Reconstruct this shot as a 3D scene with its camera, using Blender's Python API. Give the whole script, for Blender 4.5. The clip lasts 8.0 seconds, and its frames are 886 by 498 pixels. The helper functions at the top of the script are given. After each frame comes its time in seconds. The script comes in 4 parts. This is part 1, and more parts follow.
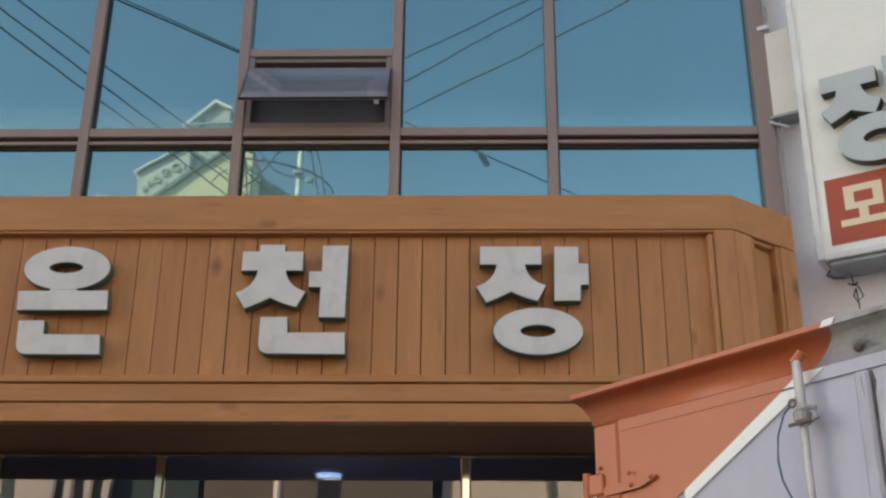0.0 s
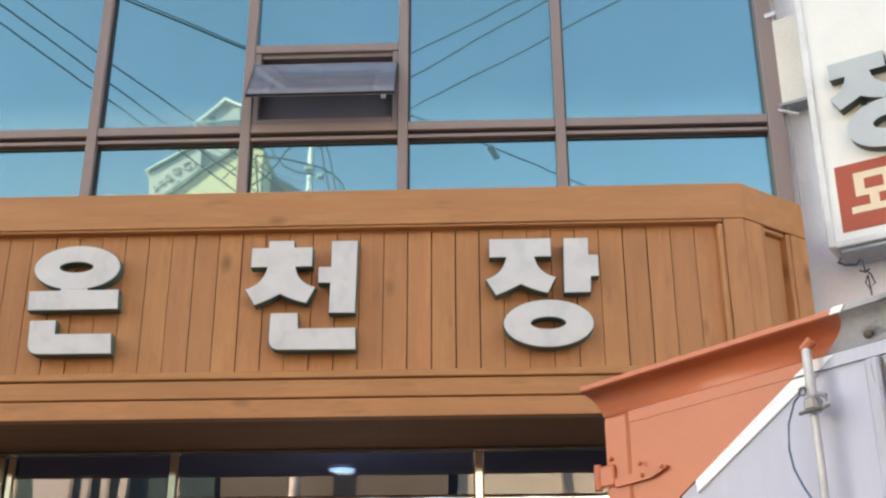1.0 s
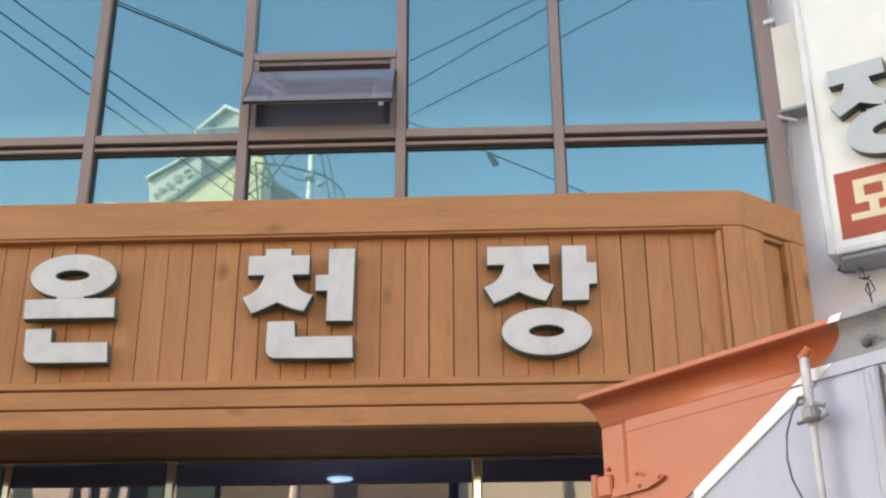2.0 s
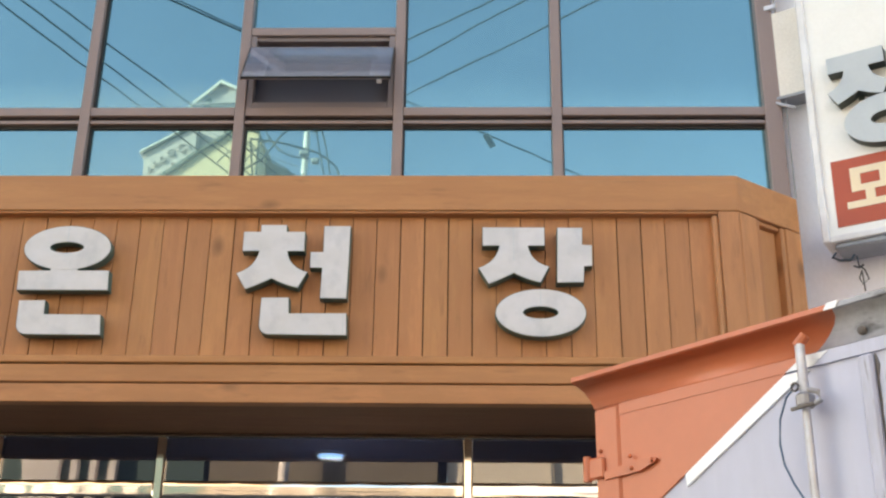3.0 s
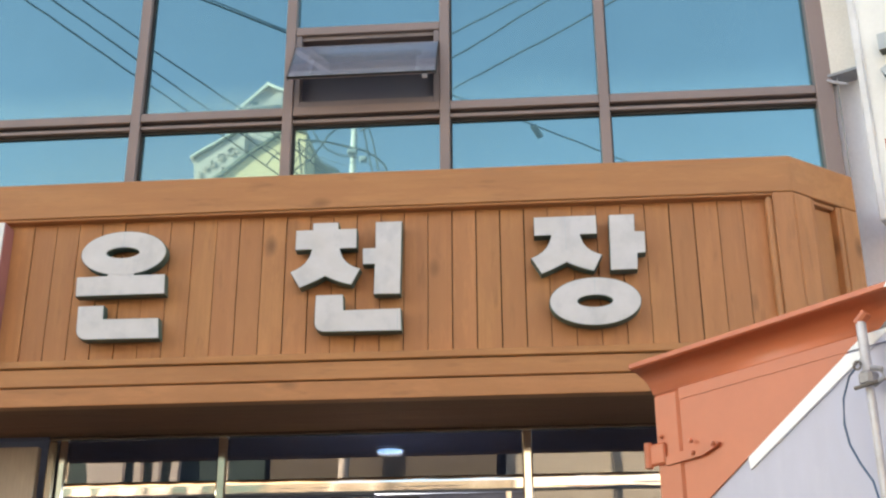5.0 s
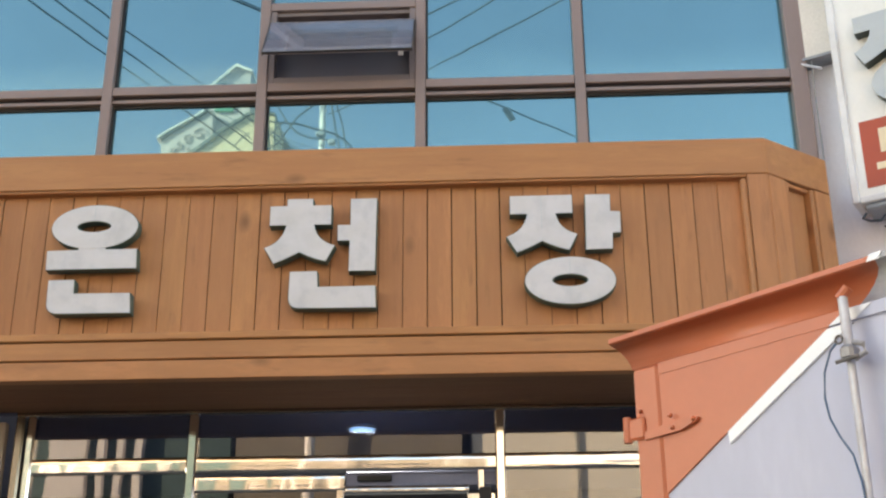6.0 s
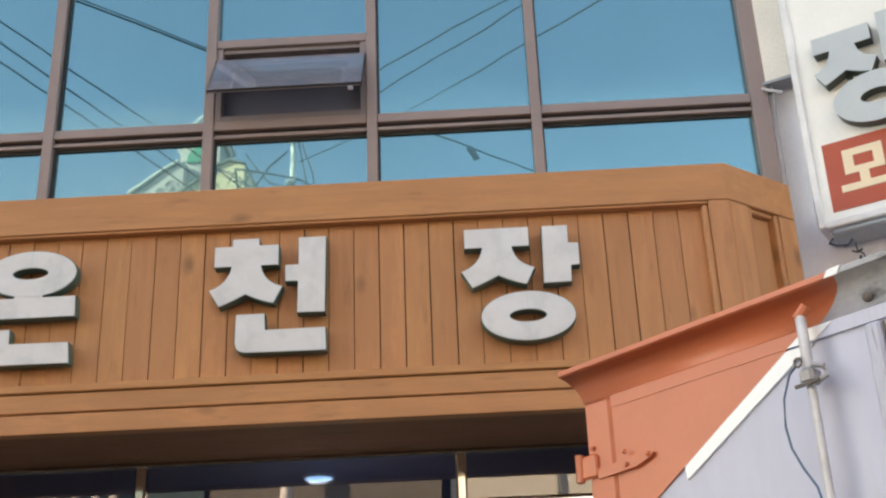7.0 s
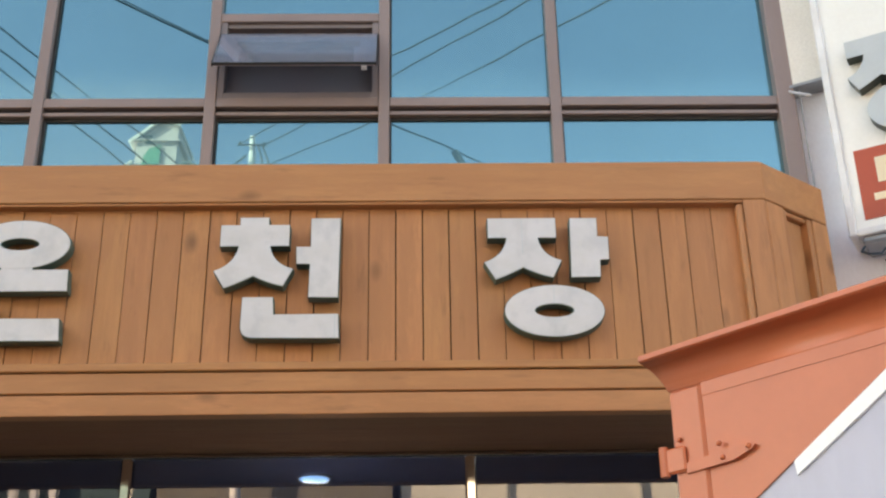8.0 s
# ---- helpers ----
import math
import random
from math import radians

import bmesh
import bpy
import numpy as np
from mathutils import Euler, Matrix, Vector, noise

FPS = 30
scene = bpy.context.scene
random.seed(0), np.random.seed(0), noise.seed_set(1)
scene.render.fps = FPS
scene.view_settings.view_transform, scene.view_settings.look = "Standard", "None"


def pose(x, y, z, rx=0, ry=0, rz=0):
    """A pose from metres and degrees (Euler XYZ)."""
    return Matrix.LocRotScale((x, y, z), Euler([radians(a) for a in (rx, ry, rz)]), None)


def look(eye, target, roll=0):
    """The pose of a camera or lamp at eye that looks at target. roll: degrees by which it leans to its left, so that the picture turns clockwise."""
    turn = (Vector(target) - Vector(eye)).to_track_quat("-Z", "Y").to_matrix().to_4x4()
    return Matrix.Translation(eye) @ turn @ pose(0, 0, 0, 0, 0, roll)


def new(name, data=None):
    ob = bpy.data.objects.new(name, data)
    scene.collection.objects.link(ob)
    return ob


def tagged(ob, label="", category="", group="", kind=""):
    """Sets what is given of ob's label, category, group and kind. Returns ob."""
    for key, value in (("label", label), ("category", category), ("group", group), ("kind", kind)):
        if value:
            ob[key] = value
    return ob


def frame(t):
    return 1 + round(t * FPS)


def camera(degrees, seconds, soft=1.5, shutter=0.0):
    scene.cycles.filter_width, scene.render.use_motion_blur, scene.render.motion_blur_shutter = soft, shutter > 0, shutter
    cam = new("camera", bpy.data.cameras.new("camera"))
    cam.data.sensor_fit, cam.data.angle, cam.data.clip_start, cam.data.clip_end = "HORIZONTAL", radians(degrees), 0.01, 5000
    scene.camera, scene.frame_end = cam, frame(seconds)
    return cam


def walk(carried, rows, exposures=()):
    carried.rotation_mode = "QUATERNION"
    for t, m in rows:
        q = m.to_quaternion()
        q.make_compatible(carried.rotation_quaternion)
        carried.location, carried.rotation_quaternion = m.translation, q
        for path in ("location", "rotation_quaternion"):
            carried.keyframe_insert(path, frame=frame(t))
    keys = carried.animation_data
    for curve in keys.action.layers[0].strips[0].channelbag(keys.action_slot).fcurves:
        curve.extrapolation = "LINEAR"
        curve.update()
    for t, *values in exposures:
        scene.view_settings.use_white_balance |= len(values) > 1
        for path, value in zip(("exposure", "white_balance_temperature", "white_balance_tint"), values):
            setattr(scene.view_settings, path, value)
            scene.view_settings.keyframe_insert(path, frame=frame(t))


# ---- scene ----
cam = camera(40.6, 8.0, 2.25)
PATH = [
    (0, (0.188, -0.282, 1.478), (0.14, 1.554, 2.27), 0.5),
    (0.5, (0.213, -0.27, 1.493), (0.134, 1.569, 2.277), -0.2),
    (1, (0.204, -0.274, 1.479), (0.135, 1.566, 2.262), -0.2),
    (1.5, (0.22, -0.264, 1.502), (0.155, 1.571, 2.296), -0.8),
    (2.8, (0.216, -0.244, 1.476), (0.142, 1.595, 2.257), 1.1),
    (3, (0.207, -0.245, 1.492), (0.148, 1.603, 2.255), 0.8),
    (3.5, (0.185, -0.252, 1.472), (0.05, 1.591, 2.237), 0.8),
    (4, (0.214, -0.237, 1.483), (0.036, 1.607, 2.237), 0.4),
    (4.5, (0.226, -0.231, 1.483), (0.08, 1.614, 2.241), -0.4),
    (4.7, (0.213, -0.24, 1.485), (0.07, 1.606, 2.241), -0.4),
    (5.8, (0.19, -0.22, 1.462), (0.045, 1.628, 2.214), 0.3),
    (6, (0.156, -0.208, 1.455), (0.068, 1.652, 2.188), -0.28),
    (6.5, (0.141, -0.134, 1.481), (0.1, 1.742, 2.173), -1.1),
    (7, (0.269, 0.021, 1.49), (0.218, 1.851, 2.295), -2.3),
    (7.5, (0.243, 0.155, 1.497), (0.312, 2.008, 2.246), -2.4),
    (8, (-0.078, 0.36, 1.492), (-0.034, 2.178, 2.328), -1.0),
]
EXPOSURES = [(0.0, 1.56, 9700, 10), (0.3, 1.77, 9700, 10), (0.6, 2.04, 9700, 10), (0.9, 2.24, 9700, 10), (4.7, 2.25, 9700, 10), (6.4, 2.13, 9700, 10), (7.2, 2.13, 9700, 10), (8.0, 2.2, 9700, 10)]
walk(cam, [(t, look(eye, target, roll)) for t, eye, target, roll in PATH], EXPOSURES)

# ---- world, sun ----
world = bpy.data.worlds.new("sky_world")
scene.world = world
world.use_nodes = True
wn = world.node_tree
sky = wn.nodes.new("ShaderNodeTexSky")
sky.sky_type = "NISHITA"
sky.sun_disc = False
SUN_DIR = Vector((-0.85, 0.41, 0.48)).normalized()
sky.sun_elevation = math.asin(SUN_DIR.z)
sky.sun_rotation = math.atan2(SUN_DIR.x, SUN_DIR.y)
sky.dust_density = 1.2
sky.ozone_density = 2.5
wn.nodes["Background"].inputs[1].default_value = 0.15
wn.links.new(sky.outputs[0], wn.nodes["Background"].inputs[0])
sun = new("sun", bpy.data.lights.new("sun", "SUN"))
sun.data.energy = 4.8
sun.data.angle = radians(0.5)
sun.data.color = (1.0, 0.94, 0.85)
sun.matrix_world = look(SUN_DIR * 50, (0, 0, 0))


# ---- materials ----
def mat(name, color, rough=0.6, metal=0.0, dark=None, scale=6.0, fine=90.0, stretch=(1, 1, 1), bump=0.15, var=0.0, amount=0.5, grain=0.14, hue=0.0):
    """A surface with variation at two scales: broad patches towards 'dark', fine grain in colour and relief."""
    m = bpy.data.materials.new(name)
    m.use_nodes = True
    nt = m.node_tree
    b = nt.nodes["Principled BSDF"]
    b.inputs["Roughness"].default_value = rough
    b.inputs["Metallic"].default_value = metal
    tc = nt.nodes.new("ShaderNodeTexCoord")
    oi = nt.nodes.new("ShaderNodeObjectInfo")
    off = nt.nodes.new("ShaderNodeVectorMath")
    off.operation = "MULTIPLY_ADD"
    nt.links.new(oi.outputs["Random"], off.inputs[0])
    off.inputs[1].default_value = (37, 11, 23)
    nt.links.new(tc.outputs["Object"], off.inputs[2])
    mp = nt.nodes.new("ShaderNodeMapping")
    mp.inputs["Scale"].default_value = stretch
    nt.links.new(off.outputs[0], mp.inputs[0])
    n1 = nt.nodes.new("ShaderNodeTexNoise")
    n1.inputs["Scale"].default_value = scale
    n1.inputs["Detail"].default_value = 5
    n2 = nt.nodes.new("ShaderNodeTexNoise")
    n2.inputs["Scale"].default_value = fine
    n2.inputs["Detail"].default_value = 3
    for n in (n1, n2):
        nt.links.new(mp.outputs[0], n.inputs["Vector"])
    ramp = nt.nodes.new("ShaderNodeMapRange")
    ramp.inputs[1].default_value, ramp.inputs[2].default_value = 0.35, 0.7
    nt.links.new(n1.outputs[0], ramp.inputs[0])
    mul = nt.nodes.new("ShaderNodeMath")
    mul.operation = "MULTIPLY"
    mul.inputs[1].default_value = amount
    nt.links.new(ramp.outputs[0], mul.inputs[0])
    mix = nt.nodes.new("ShaderNodeMix")
    mix.data_type = "RGBA"
    mix.inputs[6].default_value = (*color, 1)
    mix.inputs[7].default_value = (*(dark or [c * 0.7 for c in color]), 1)
    nt.links.new(mul.outputs[0], mix.inputs[0])
    hsv = nt.nodes.new("ShaderNodeHueSaturation")
    nt.links.new(mix.outputs[2], hsv.inputs["Color"])
    v1 = nt.nodes.new("ShaderNodeMapRange")
    v1.inputs[3].default_value, v1.inputs[4].default_value = 1 - grain, 1 + grain
    nt.links.new(n2.outputs[0], v1.inputs[0])
    v2 = nt.nodes.new("ShaderNodeMapRange")
    v2.inputs[3].default_value, v2.inputs[4].default_value = 1 - var, 1 + var
    nt.links.new(oi.outputs["Random"], v2.inputs[0])
    vm = nt.nodes.new("ShaderNodeMath")
    vm.operation = "MULTIPLY"
    nt.links.new(v1.outputs[0], vm.inputs[0])
    nt.links.new(v2.outputs[0], vm.inputs[1])
    nt.links.new(vm.outputs[0], hsv.inputs["Value"])
    if hue:
        pick = nt.nodes.new("ShaderNodeTexWhiteNoise")
        pick.noise_dimensions = "1D"
        nt.links.new(oi.outputs["Random"], pick.inputs["W"])
        hr = nt.nodes.new("ShaderNodeMapRange")
        hr.inputs[3].default_value, hr.inputs[4].default_value = 0.5 - hue, 0.5 + hue
        nt.links.new(pick.outputs["Value"], hr.inputs[0])
        nt.links.new(hr.outputs[0], hsv.inputs["Hue"])
    nt.links.new(hsv.outputs[0], b.inputs["Base Color"])
    if bump:
        bp = nt.nodes.new("ShaderNodeBump")
        bp.inputs["Strength"].default_value = bump
        bp.inputs["Distance"].default_value = 0.01
        nt.links.new(n2.outputs[0], bp.inputs["Height"])
        nt.links.new(bp.outputs[0], b.inputs["Normal"])
    return m


def stain(m, color, scale, stretch, lo, hi, amount, band=None):
    """Lays uneven stains over a surface; band: (from, to, soft) keeps them to a strip along the object's x."""
    nt = m.node_tree
    b = nt.nodes["Principled BSDF"]
    tc = nt.nodes.new("ShaderNodeTexCoord")
    oi = nt.nodes.new("ShaderNodeObjectInfo")
    off = nt.nodes.new("ShaderNodeVectorMath")
    off.operation = "MULTIPLY_ADD"
    nt.links.new(oi.outputs["Random"], off.inputs[0])
    off.inputs[1].default_value = (53, 19, 41)
    nt.links.new(tc.outputs["Object"], off.inputs[2])
    mp = nt.nodes.new("ShaderNodeMapping")
    mp.inputs["Scale"].default_value = stretch
    nt.links.new(off.outputs[0], mp.inputs[0])
    n = nt.nodes.new("ShaderNodeTexNoise")
    n.inputs["Scale"].default_value = scale
    n.inputs["Detail"].default_value = 6
    n.inputs["Roughness"].default_value = 0.62
    nt.links.new(mp.outputs[0], n.inputs["Vector"])
    r = nt.nodes.new("ShaderNodeMapRange")
    r.interpolation_type = "SMOOTHSTEP"
    r.inputs[1].default_value, r.inputs[2].default_value = lo, hi
    r.inputs[4].default_value = amount
    nt.links.new(n.outputs[0], r.inputs[0])
    out = r.outputs[0]
    if band:
        sx = nt.nodes.new("ShaderNodeSeparateXYZ")
        nt.links.new(tc.outputs["Object"], sx.inputs[0])
        for e0, e1 in ((band[0] - band[2], band[0]), (band[1] + band[2], band[1])):
            k = nt.nodes.new("ShaderNodeMapRange")
            k.inputs[1].default_value, k.inputs[2].default_value = e0, e1
            nt.links.new(sx.outputs[0], k.inputs[0])
            mu = nt.nodes.new("ShaderNodeMath")
            mu.operation = "MULTIPLY"
            nt.links.new(out, mu.inputs[0])
            nt.links.new(k.outputs[0], mu.inputs[1])
            out = mu.outputs[0]
    mx = nt.nodes.new("ShaderNodeMix")
    mx.data_type = "RGBA"
    nt.links.new(out, mx.inputs[0])
    nt.links.new(b.inputs["Base Color"].links[0].from_socket, mx.inputs[6])
    mx.inputs[7].default_value = (*color, 1)
    nt.links.new(mx.outputs[2], b.inputs["Base Color"])
    return m


def wood(name, color, dark, stretch, knots=True, rough=0.55):
    """Stained softwood: long grain, a few dark knots, board-to-board variation."""
    m = mat(name, color, rough, 0, dark, 2.2, 26, stretch, 0.14, 0.09, 0.6, grain=0.10, hue=0.003)
    nt = m.node_tree
    stain(m, [c * 0.62 for c in dark], 1.7, [max(0.35, min(1.6, q / 5)) for q in stretch], 0.52, 0.80, 0.42)
    stain(m, [min(0.75, c * 1.16) for c in color], 3.1, [max(0.25, min(2.2, q / 4)) for q in stretch], 0.55, 0.85, 0.5)
    stain(m, (color[0] * 0.85, color[1] * 0.81, color[2] * 0.80), 6.5, [max(0.5, min(1.5, q / 6)) for q in stretch], 0.43, 0.60, 0.70)
    stain(m, [c * 0.5 for c in dark], 11, [max(0.3, min(1.8, q / 4)) for q in stretch], 0.56, 0.74, 0.36)
    if knots:
        tc = nt.nodes.new("ShaderNodeTexCoord")
        oi = nt.nodes.new("ShaderNodeObjectInfo")
        off = nt.nodes.new("ShaderNodeVectorMath")
        off.operation = "MULTIPLY_ADD"
        nt.links.new(oi.outputs["Random"], off.inputs[0])
        off.inputs[1].default_value = (17, 5, 31)
        nt.links.new(tc.outputs["Object"], off.inputs[2])
        mp = nt.nodes.new("ShaderNodeMapping")
        mp.inputs["Scale"].default_value = [max(0.55, min(1.0, s / 8)) for s in stretch]
        nt.links.new(off.outputs[0], mp.inputs[0])
        vo = nt.nodes.new("ShaderNodeTexVoronoi")
        vo.inputs["Scale"].default_value = 3.2
        nt.links.new(mp.outputs[0], vo.inputs["Vector"])
        r = nt.nodes.new("ShaderNodeMapRange")
        r.inputs[1].default_value, r.inputs[2].default_value = 0.03, 0.12
        r.inputs[3].default_value, r.inputs[4].default_value = 0.75, 0.0
        nt.links.new(vo.outputs["Distance"], r.inputs[0])
        mx = nt.nodes.new("ShaderNodeMix")
        mx.data_type = "RGBA"
        b = nt.nodes["Principled BSDF"]
        src = b.inputs["Base Color"].links[0].from_socket
        nt.links.new(r.outputs[0], mx.inputs[0])
        nt.links.new(src, mx.inputs[6])
        mx.inputs[7].default_value = (*[c * 0.45 for c in dark], 1)
        nt.links.new(mx.outputs[2], b.inputs["Base Color"])
    return m


def mirror_glass(name, tint, body, share, wobble=0.02):
    """Solar-control glass: a coated pane that mirrors strongly over a dark body."""
    m = bpy.data.materials.new(name)
    m.use_nodes = True
    nt = m.node_tree
    nt.nodes.remove(nt.nodes["Principled BSDF"])
    g = nt.nodes.new("ShaderNodeBsdfGlossy")
    g.inputs["Color"].default_value = (*tint, 1)
    g.inputs["Roughness"].default_value = 0.015
    d = nt.nodes.new("ShaderNodeBsdfDiffuse")
    d.inputs["Color"].default_value = (*body, 1)
    mix = nt.nodes.new("ShaderNodeMixShader")
    mix.inputs[0].default_value = share
    n = nt.nodes.new("ShaderNodeTexNoise")
    n.inputs["Scale"].default_value = 1.3
    tc = nt.nodes.new("ShaderNodeTexCoord")
    nt.links.new(tc.outputs["Object"], n.inputs["Vector"])
    bp = nt.nodes.new("ShaderNodeBump")
    bp.inputs["Strength"].default_value = wobble
    bp.inputs["Distance"].default_value = 0.05
    nt.links.new(n.outputs[0], bp.inputs["Height"])
    nt.links.new(bp.outputs[0], g.inputs["Normal"])
    dust = nt.nodes.new("ShaderNodeTexNoise")
    dust.inputs["Scale"].default_value = 2.2
    dust.inputs["Detail"].default_value = 6
    nt.links.new(tc.outputs["Object"], dust.inputs["Vector"])
    dr = nt.nodes.new("ShaderNodeMapRange")
    dr.inputs[1].default_value, dr.inputs[2].default_value = 0.3, 0.7
    dr.inputs[3].default_value, dr.inputs[4].default_value = share * 1.04, share * 0.94
    nt.links.new(dust.outputs[0], dr.inputs[0])
    nt.links.new(dr.outputs[0], mix.inputs[0])
    nt.links.new(d.outputs[0], mix.inputs[1])
    nt.links.new(g.outputs[0], mix.inputs[2])
    nt.links.new(mix.outputs[0], nt.nodes["Material Output"].inputs[0])
    return m


def film(m, color, lower, upper):
    """A greasy film that blurs and pales the panes' mirror image, thickest along their bottom edges and thinning upwards; lower and upper: (foot, height, amount) of the two rows."""
    nt = m.node_tree
    tc = nt.nodes.new("ShaderNodeTexCoord")
    sx = nt.nodes.new("ShaderNodeSeparateXYZ")
    nt.links.new(tc.outputs["Object"], sx.inputs[0])
    n = nt.nodes.new("ShaderNodeTexNoise")
    n.inputs["Scale"].default_value = 2.6
    n.inputs["Detail"].default_value = 5
    nt.links.new(tc.outputs["Object"], n.inputs["Vector"])
    nz = nt.nodes.new("ShaderNodeMapRange")
    nz.inputs[3].default_value, nz.inputs[4].default_value = -0.10, 0.10
    nt.links.new(n.outputs[0], nz.inputs[0])
    z = nt.nodes.new("ShaderNodeMath")
    nt.links.new(sx.outputs[2], z.inputs[0])
    nt.links.new(nz.outputs[0], z.inputs[1])
    parts = []
    for (foot, tall, amount), side in ((lower, "LESS_THAN"), (upper, "GREATER_THAN")):
        k = nt.nodes.new("ShaderNodeMapRange")
        k.interpolation_type = "SMOOTHSTEP"
        k.inputs[1].default_value, k.inputs[2].default_value = foot, foot + tall
        k.inputs[3].default_value, k.inputs[4].default_value = amount, 0.03
        nt.links.new(z.outputs[0], k.inputs[0])
        row = nt.nodes.new("ShaderNodeMath")
        row.operation = side
        nt.links.new(sx.outputs[2], row.inputs[0])
        row.inputs[1].default_value = upper[0] - 0.05
        mu = nt.nodes.new("ShaderNodeMath")
        mu.operation = "MULTIPLY"
        nt.links.new(k.outputs[0], mu.inputs[0])
        nt.links.new(row.outputs[0], mu.inputs[1])
        parts.append(mu)
    add = nt.nodes.new("ShaderNodeMath")
    nt.links.new(parts[0].outputs[0], add.inputs[0])
    nt.links.new(parts[1].outputs[0], add.inputs[1])
    d = nt.nodes.new("ShaderNodeBsdfGlossy")
    d.inputs["Roughness"].default_value = 0.27
    d.inputs["Color"].default_value = (*color, 1)
    mix = nt.nodes.new("ShaderNodeMixShader")
    out = nt.nodes["Material Output"].inputs[0]
    nt.links.new(add.outputs[0], mix.inputs[0])
    nt.links.new(out.links[0].from_socket, mix.inputs[1])
    nt.links.new(d.outputs[0], mix.inputs[2])
    nt.links.new(mix.outputs[0], out)
    return m


def clear_glass(name, tint, share):
    """Thin tinted pane: lets light straight through and mirrors a share of it."""
    m = mirror_glass(name, (0.95, 0.95, 0.95), (0, 0, 0), share, 0.03)
    nt = m.node_tree
    mix = nt.nodes["Mix Shader"]
    t = nt.nodes.new("ShaderNodeBsdfTransparent")
    t.inputs["Color"].default_value = (*tint, 1)
    nt.links.new(t.outputs[0], mix.inputs[1])
    return m


def paled(m, color, amount):
    """Mixes an even pale diffuse colour into a pane, painting in brightness its reflection lacks."""
    nt = m.node_tree
    d = nt.nodes.new("ShaderNodeBsdfDiffuse")
    d.inputs["Color"].default_value = (*color, 1)
    mix = nt.nodes.new("ShaderNodeMixShader")
    mix.inputs[0].default_value = amount
    out = nt.nodes["Material Output"].inputs[0]
    nt.links.new(out.links[0].from_socket, mix.inputs[1])
    nt.links.new(d.outputs[0], mix.inputs[2])
    nt.links.new(mix.outputs[0], out)
    return m


def glow(name, color, strength):
    m = mat(name, color)
    b = m.node_tree.nodes["Principled BSDF"]
    b.inputs["Emission Color"].default_value = (*color, 1)
    b.inputs["Emission Strength"].default_value = strength
    return m


WOOD_V = wood("stained_wood_upright", (0.532, 0.228, 0.092), (0.412, 0.164, 0.063), (14, 14, 1.0))
WOOD_H = wood("stained_wood_level", (0.533, 0.231, 0.091), (0.417, 0.166, 0.063), (1.0, 14, 14))
# fascia stain in a darker tone that holds the shade under the overhang
WOOD_D = wood("stained_wood_soffit_shaded", (0.33, 0.150, 0.075), (0.25, 0.11, 0.055), (1.0, 14, 14), False, 0.85)
WOOD_B = mat("wood_backing_dark", (0.05, 0.02, 0.008), 0.8)
ALU = mat("bropickaluminium", (0.285, 0.209, 0.193), 0.42, 0.15, (0.237, 0.174, 0.162), 3, 60, (1, 1, 1), 0.05, 0.03, grain=0.04)
GASKET = mat("black_gasket", (0.03, 0.028, 0.03), 0.7)
GLASS = mirror_glass("blue_reflective_glass", (0.188, 0.364, 0.406), (0.070, 0.180, 0.215), 0.80)
film(GLASS, (0.225, 0.425, 0.445), (3.95, 1.25, 0.36), (4.76, 0.25, 0.52))
DOOR_GLASS = clear_glass("door_glass", (0.46, 0.49, 0.56), 0.115)
# the sash pane's pale sheen is partly painted as diffuse colour
SASH_GLASS = paled(clear_glass("sash_glass", (0.74, 0.80, 0.90), 0.30), (0.40, 0.40, 0.46), 0.26)
SASH = mat("sash_grey_aluminium", (0.44, 0.41, 0.45), 0.4, 0.1, (0.38, 0.36, 0.40), 3, 60, grain=0.04)
SASH_BEAD = mat("sash_pale_bead", (0.60, 0.60, 0.66), 0.45, 0.1, grain=0.04)
ALU_D = mat("dark_aluminium", (0.23, 0.185, 0.185), 0.45, 0.15, (0.18, 0.145, 0.145), 3, 60, grain=0.04)
STEEL = mat("polished_gold_steel", (0.93, 0.90, 0.85), 0.09, 1.0, (0.82, 0.79, 0.74), 2, 5, (1, 1, 1), 0.05, grain=0.04)
STEEL_D = mat("bronze_steel", (0.36, 0.30, 0.25), 0.22, 1.0, (0.28, 0.23, 0.19), 2, 5, (1, 1, 1), 0.05, grain=0.04)
LETTER = mat("letter_white_acrylic", (0.660, 0.640, 0.652), 0.4, 0, (0.575, 0.555, 0.540), 7, 25, (1, 1, 1.6), 0.02, 0.03, 0.55, grain=0.04)
stain(LETTER, (0.36, 0.39, 0.39), 5, (1, 1, 0.55), 0.54, 0.82, 0.55)
stain(LETTER, (0.50, 0.50, 0.52), 9, (1, 1, 0.8), 0.48, 0.68, 0.5)
LETTER_G = mat("letter_grey_face", (0.512, 0.567, 0.595), 0.45, 0, (0.437, 0.484, 0.512), 7, 60, (1, 1, 1), 0.03, grain=0.04)
GREEN = mat("letter_green_return", (0.080, 0.140, 0.120), 0.5, 0, (0.05, 0.095, 0.082), 8)
DARK_RETURN = mat("letter_dark_return", (0.055, 0.075, 0.068), 0.5)
WHITE_FACE = mat("sign_white_face", (0.88, 0.88, 0.85), 0.35, 0, (0.82, 0.81, 0.77), 4, 50, (1, 1, 1), 0.02, grain=0.04)
WHITE_METAL = mat("sign_frame_white", (0.84, 0.84, 0.85), 0.4, 0, (0.6, 0.6, 0.6), 9, grain=0.04)
GREY_METAL = mat("sign_underside_grey", (0.33, 0.35, 0.38), 0.45, 0.2, (0.22, 0.24, 0.27), 9)
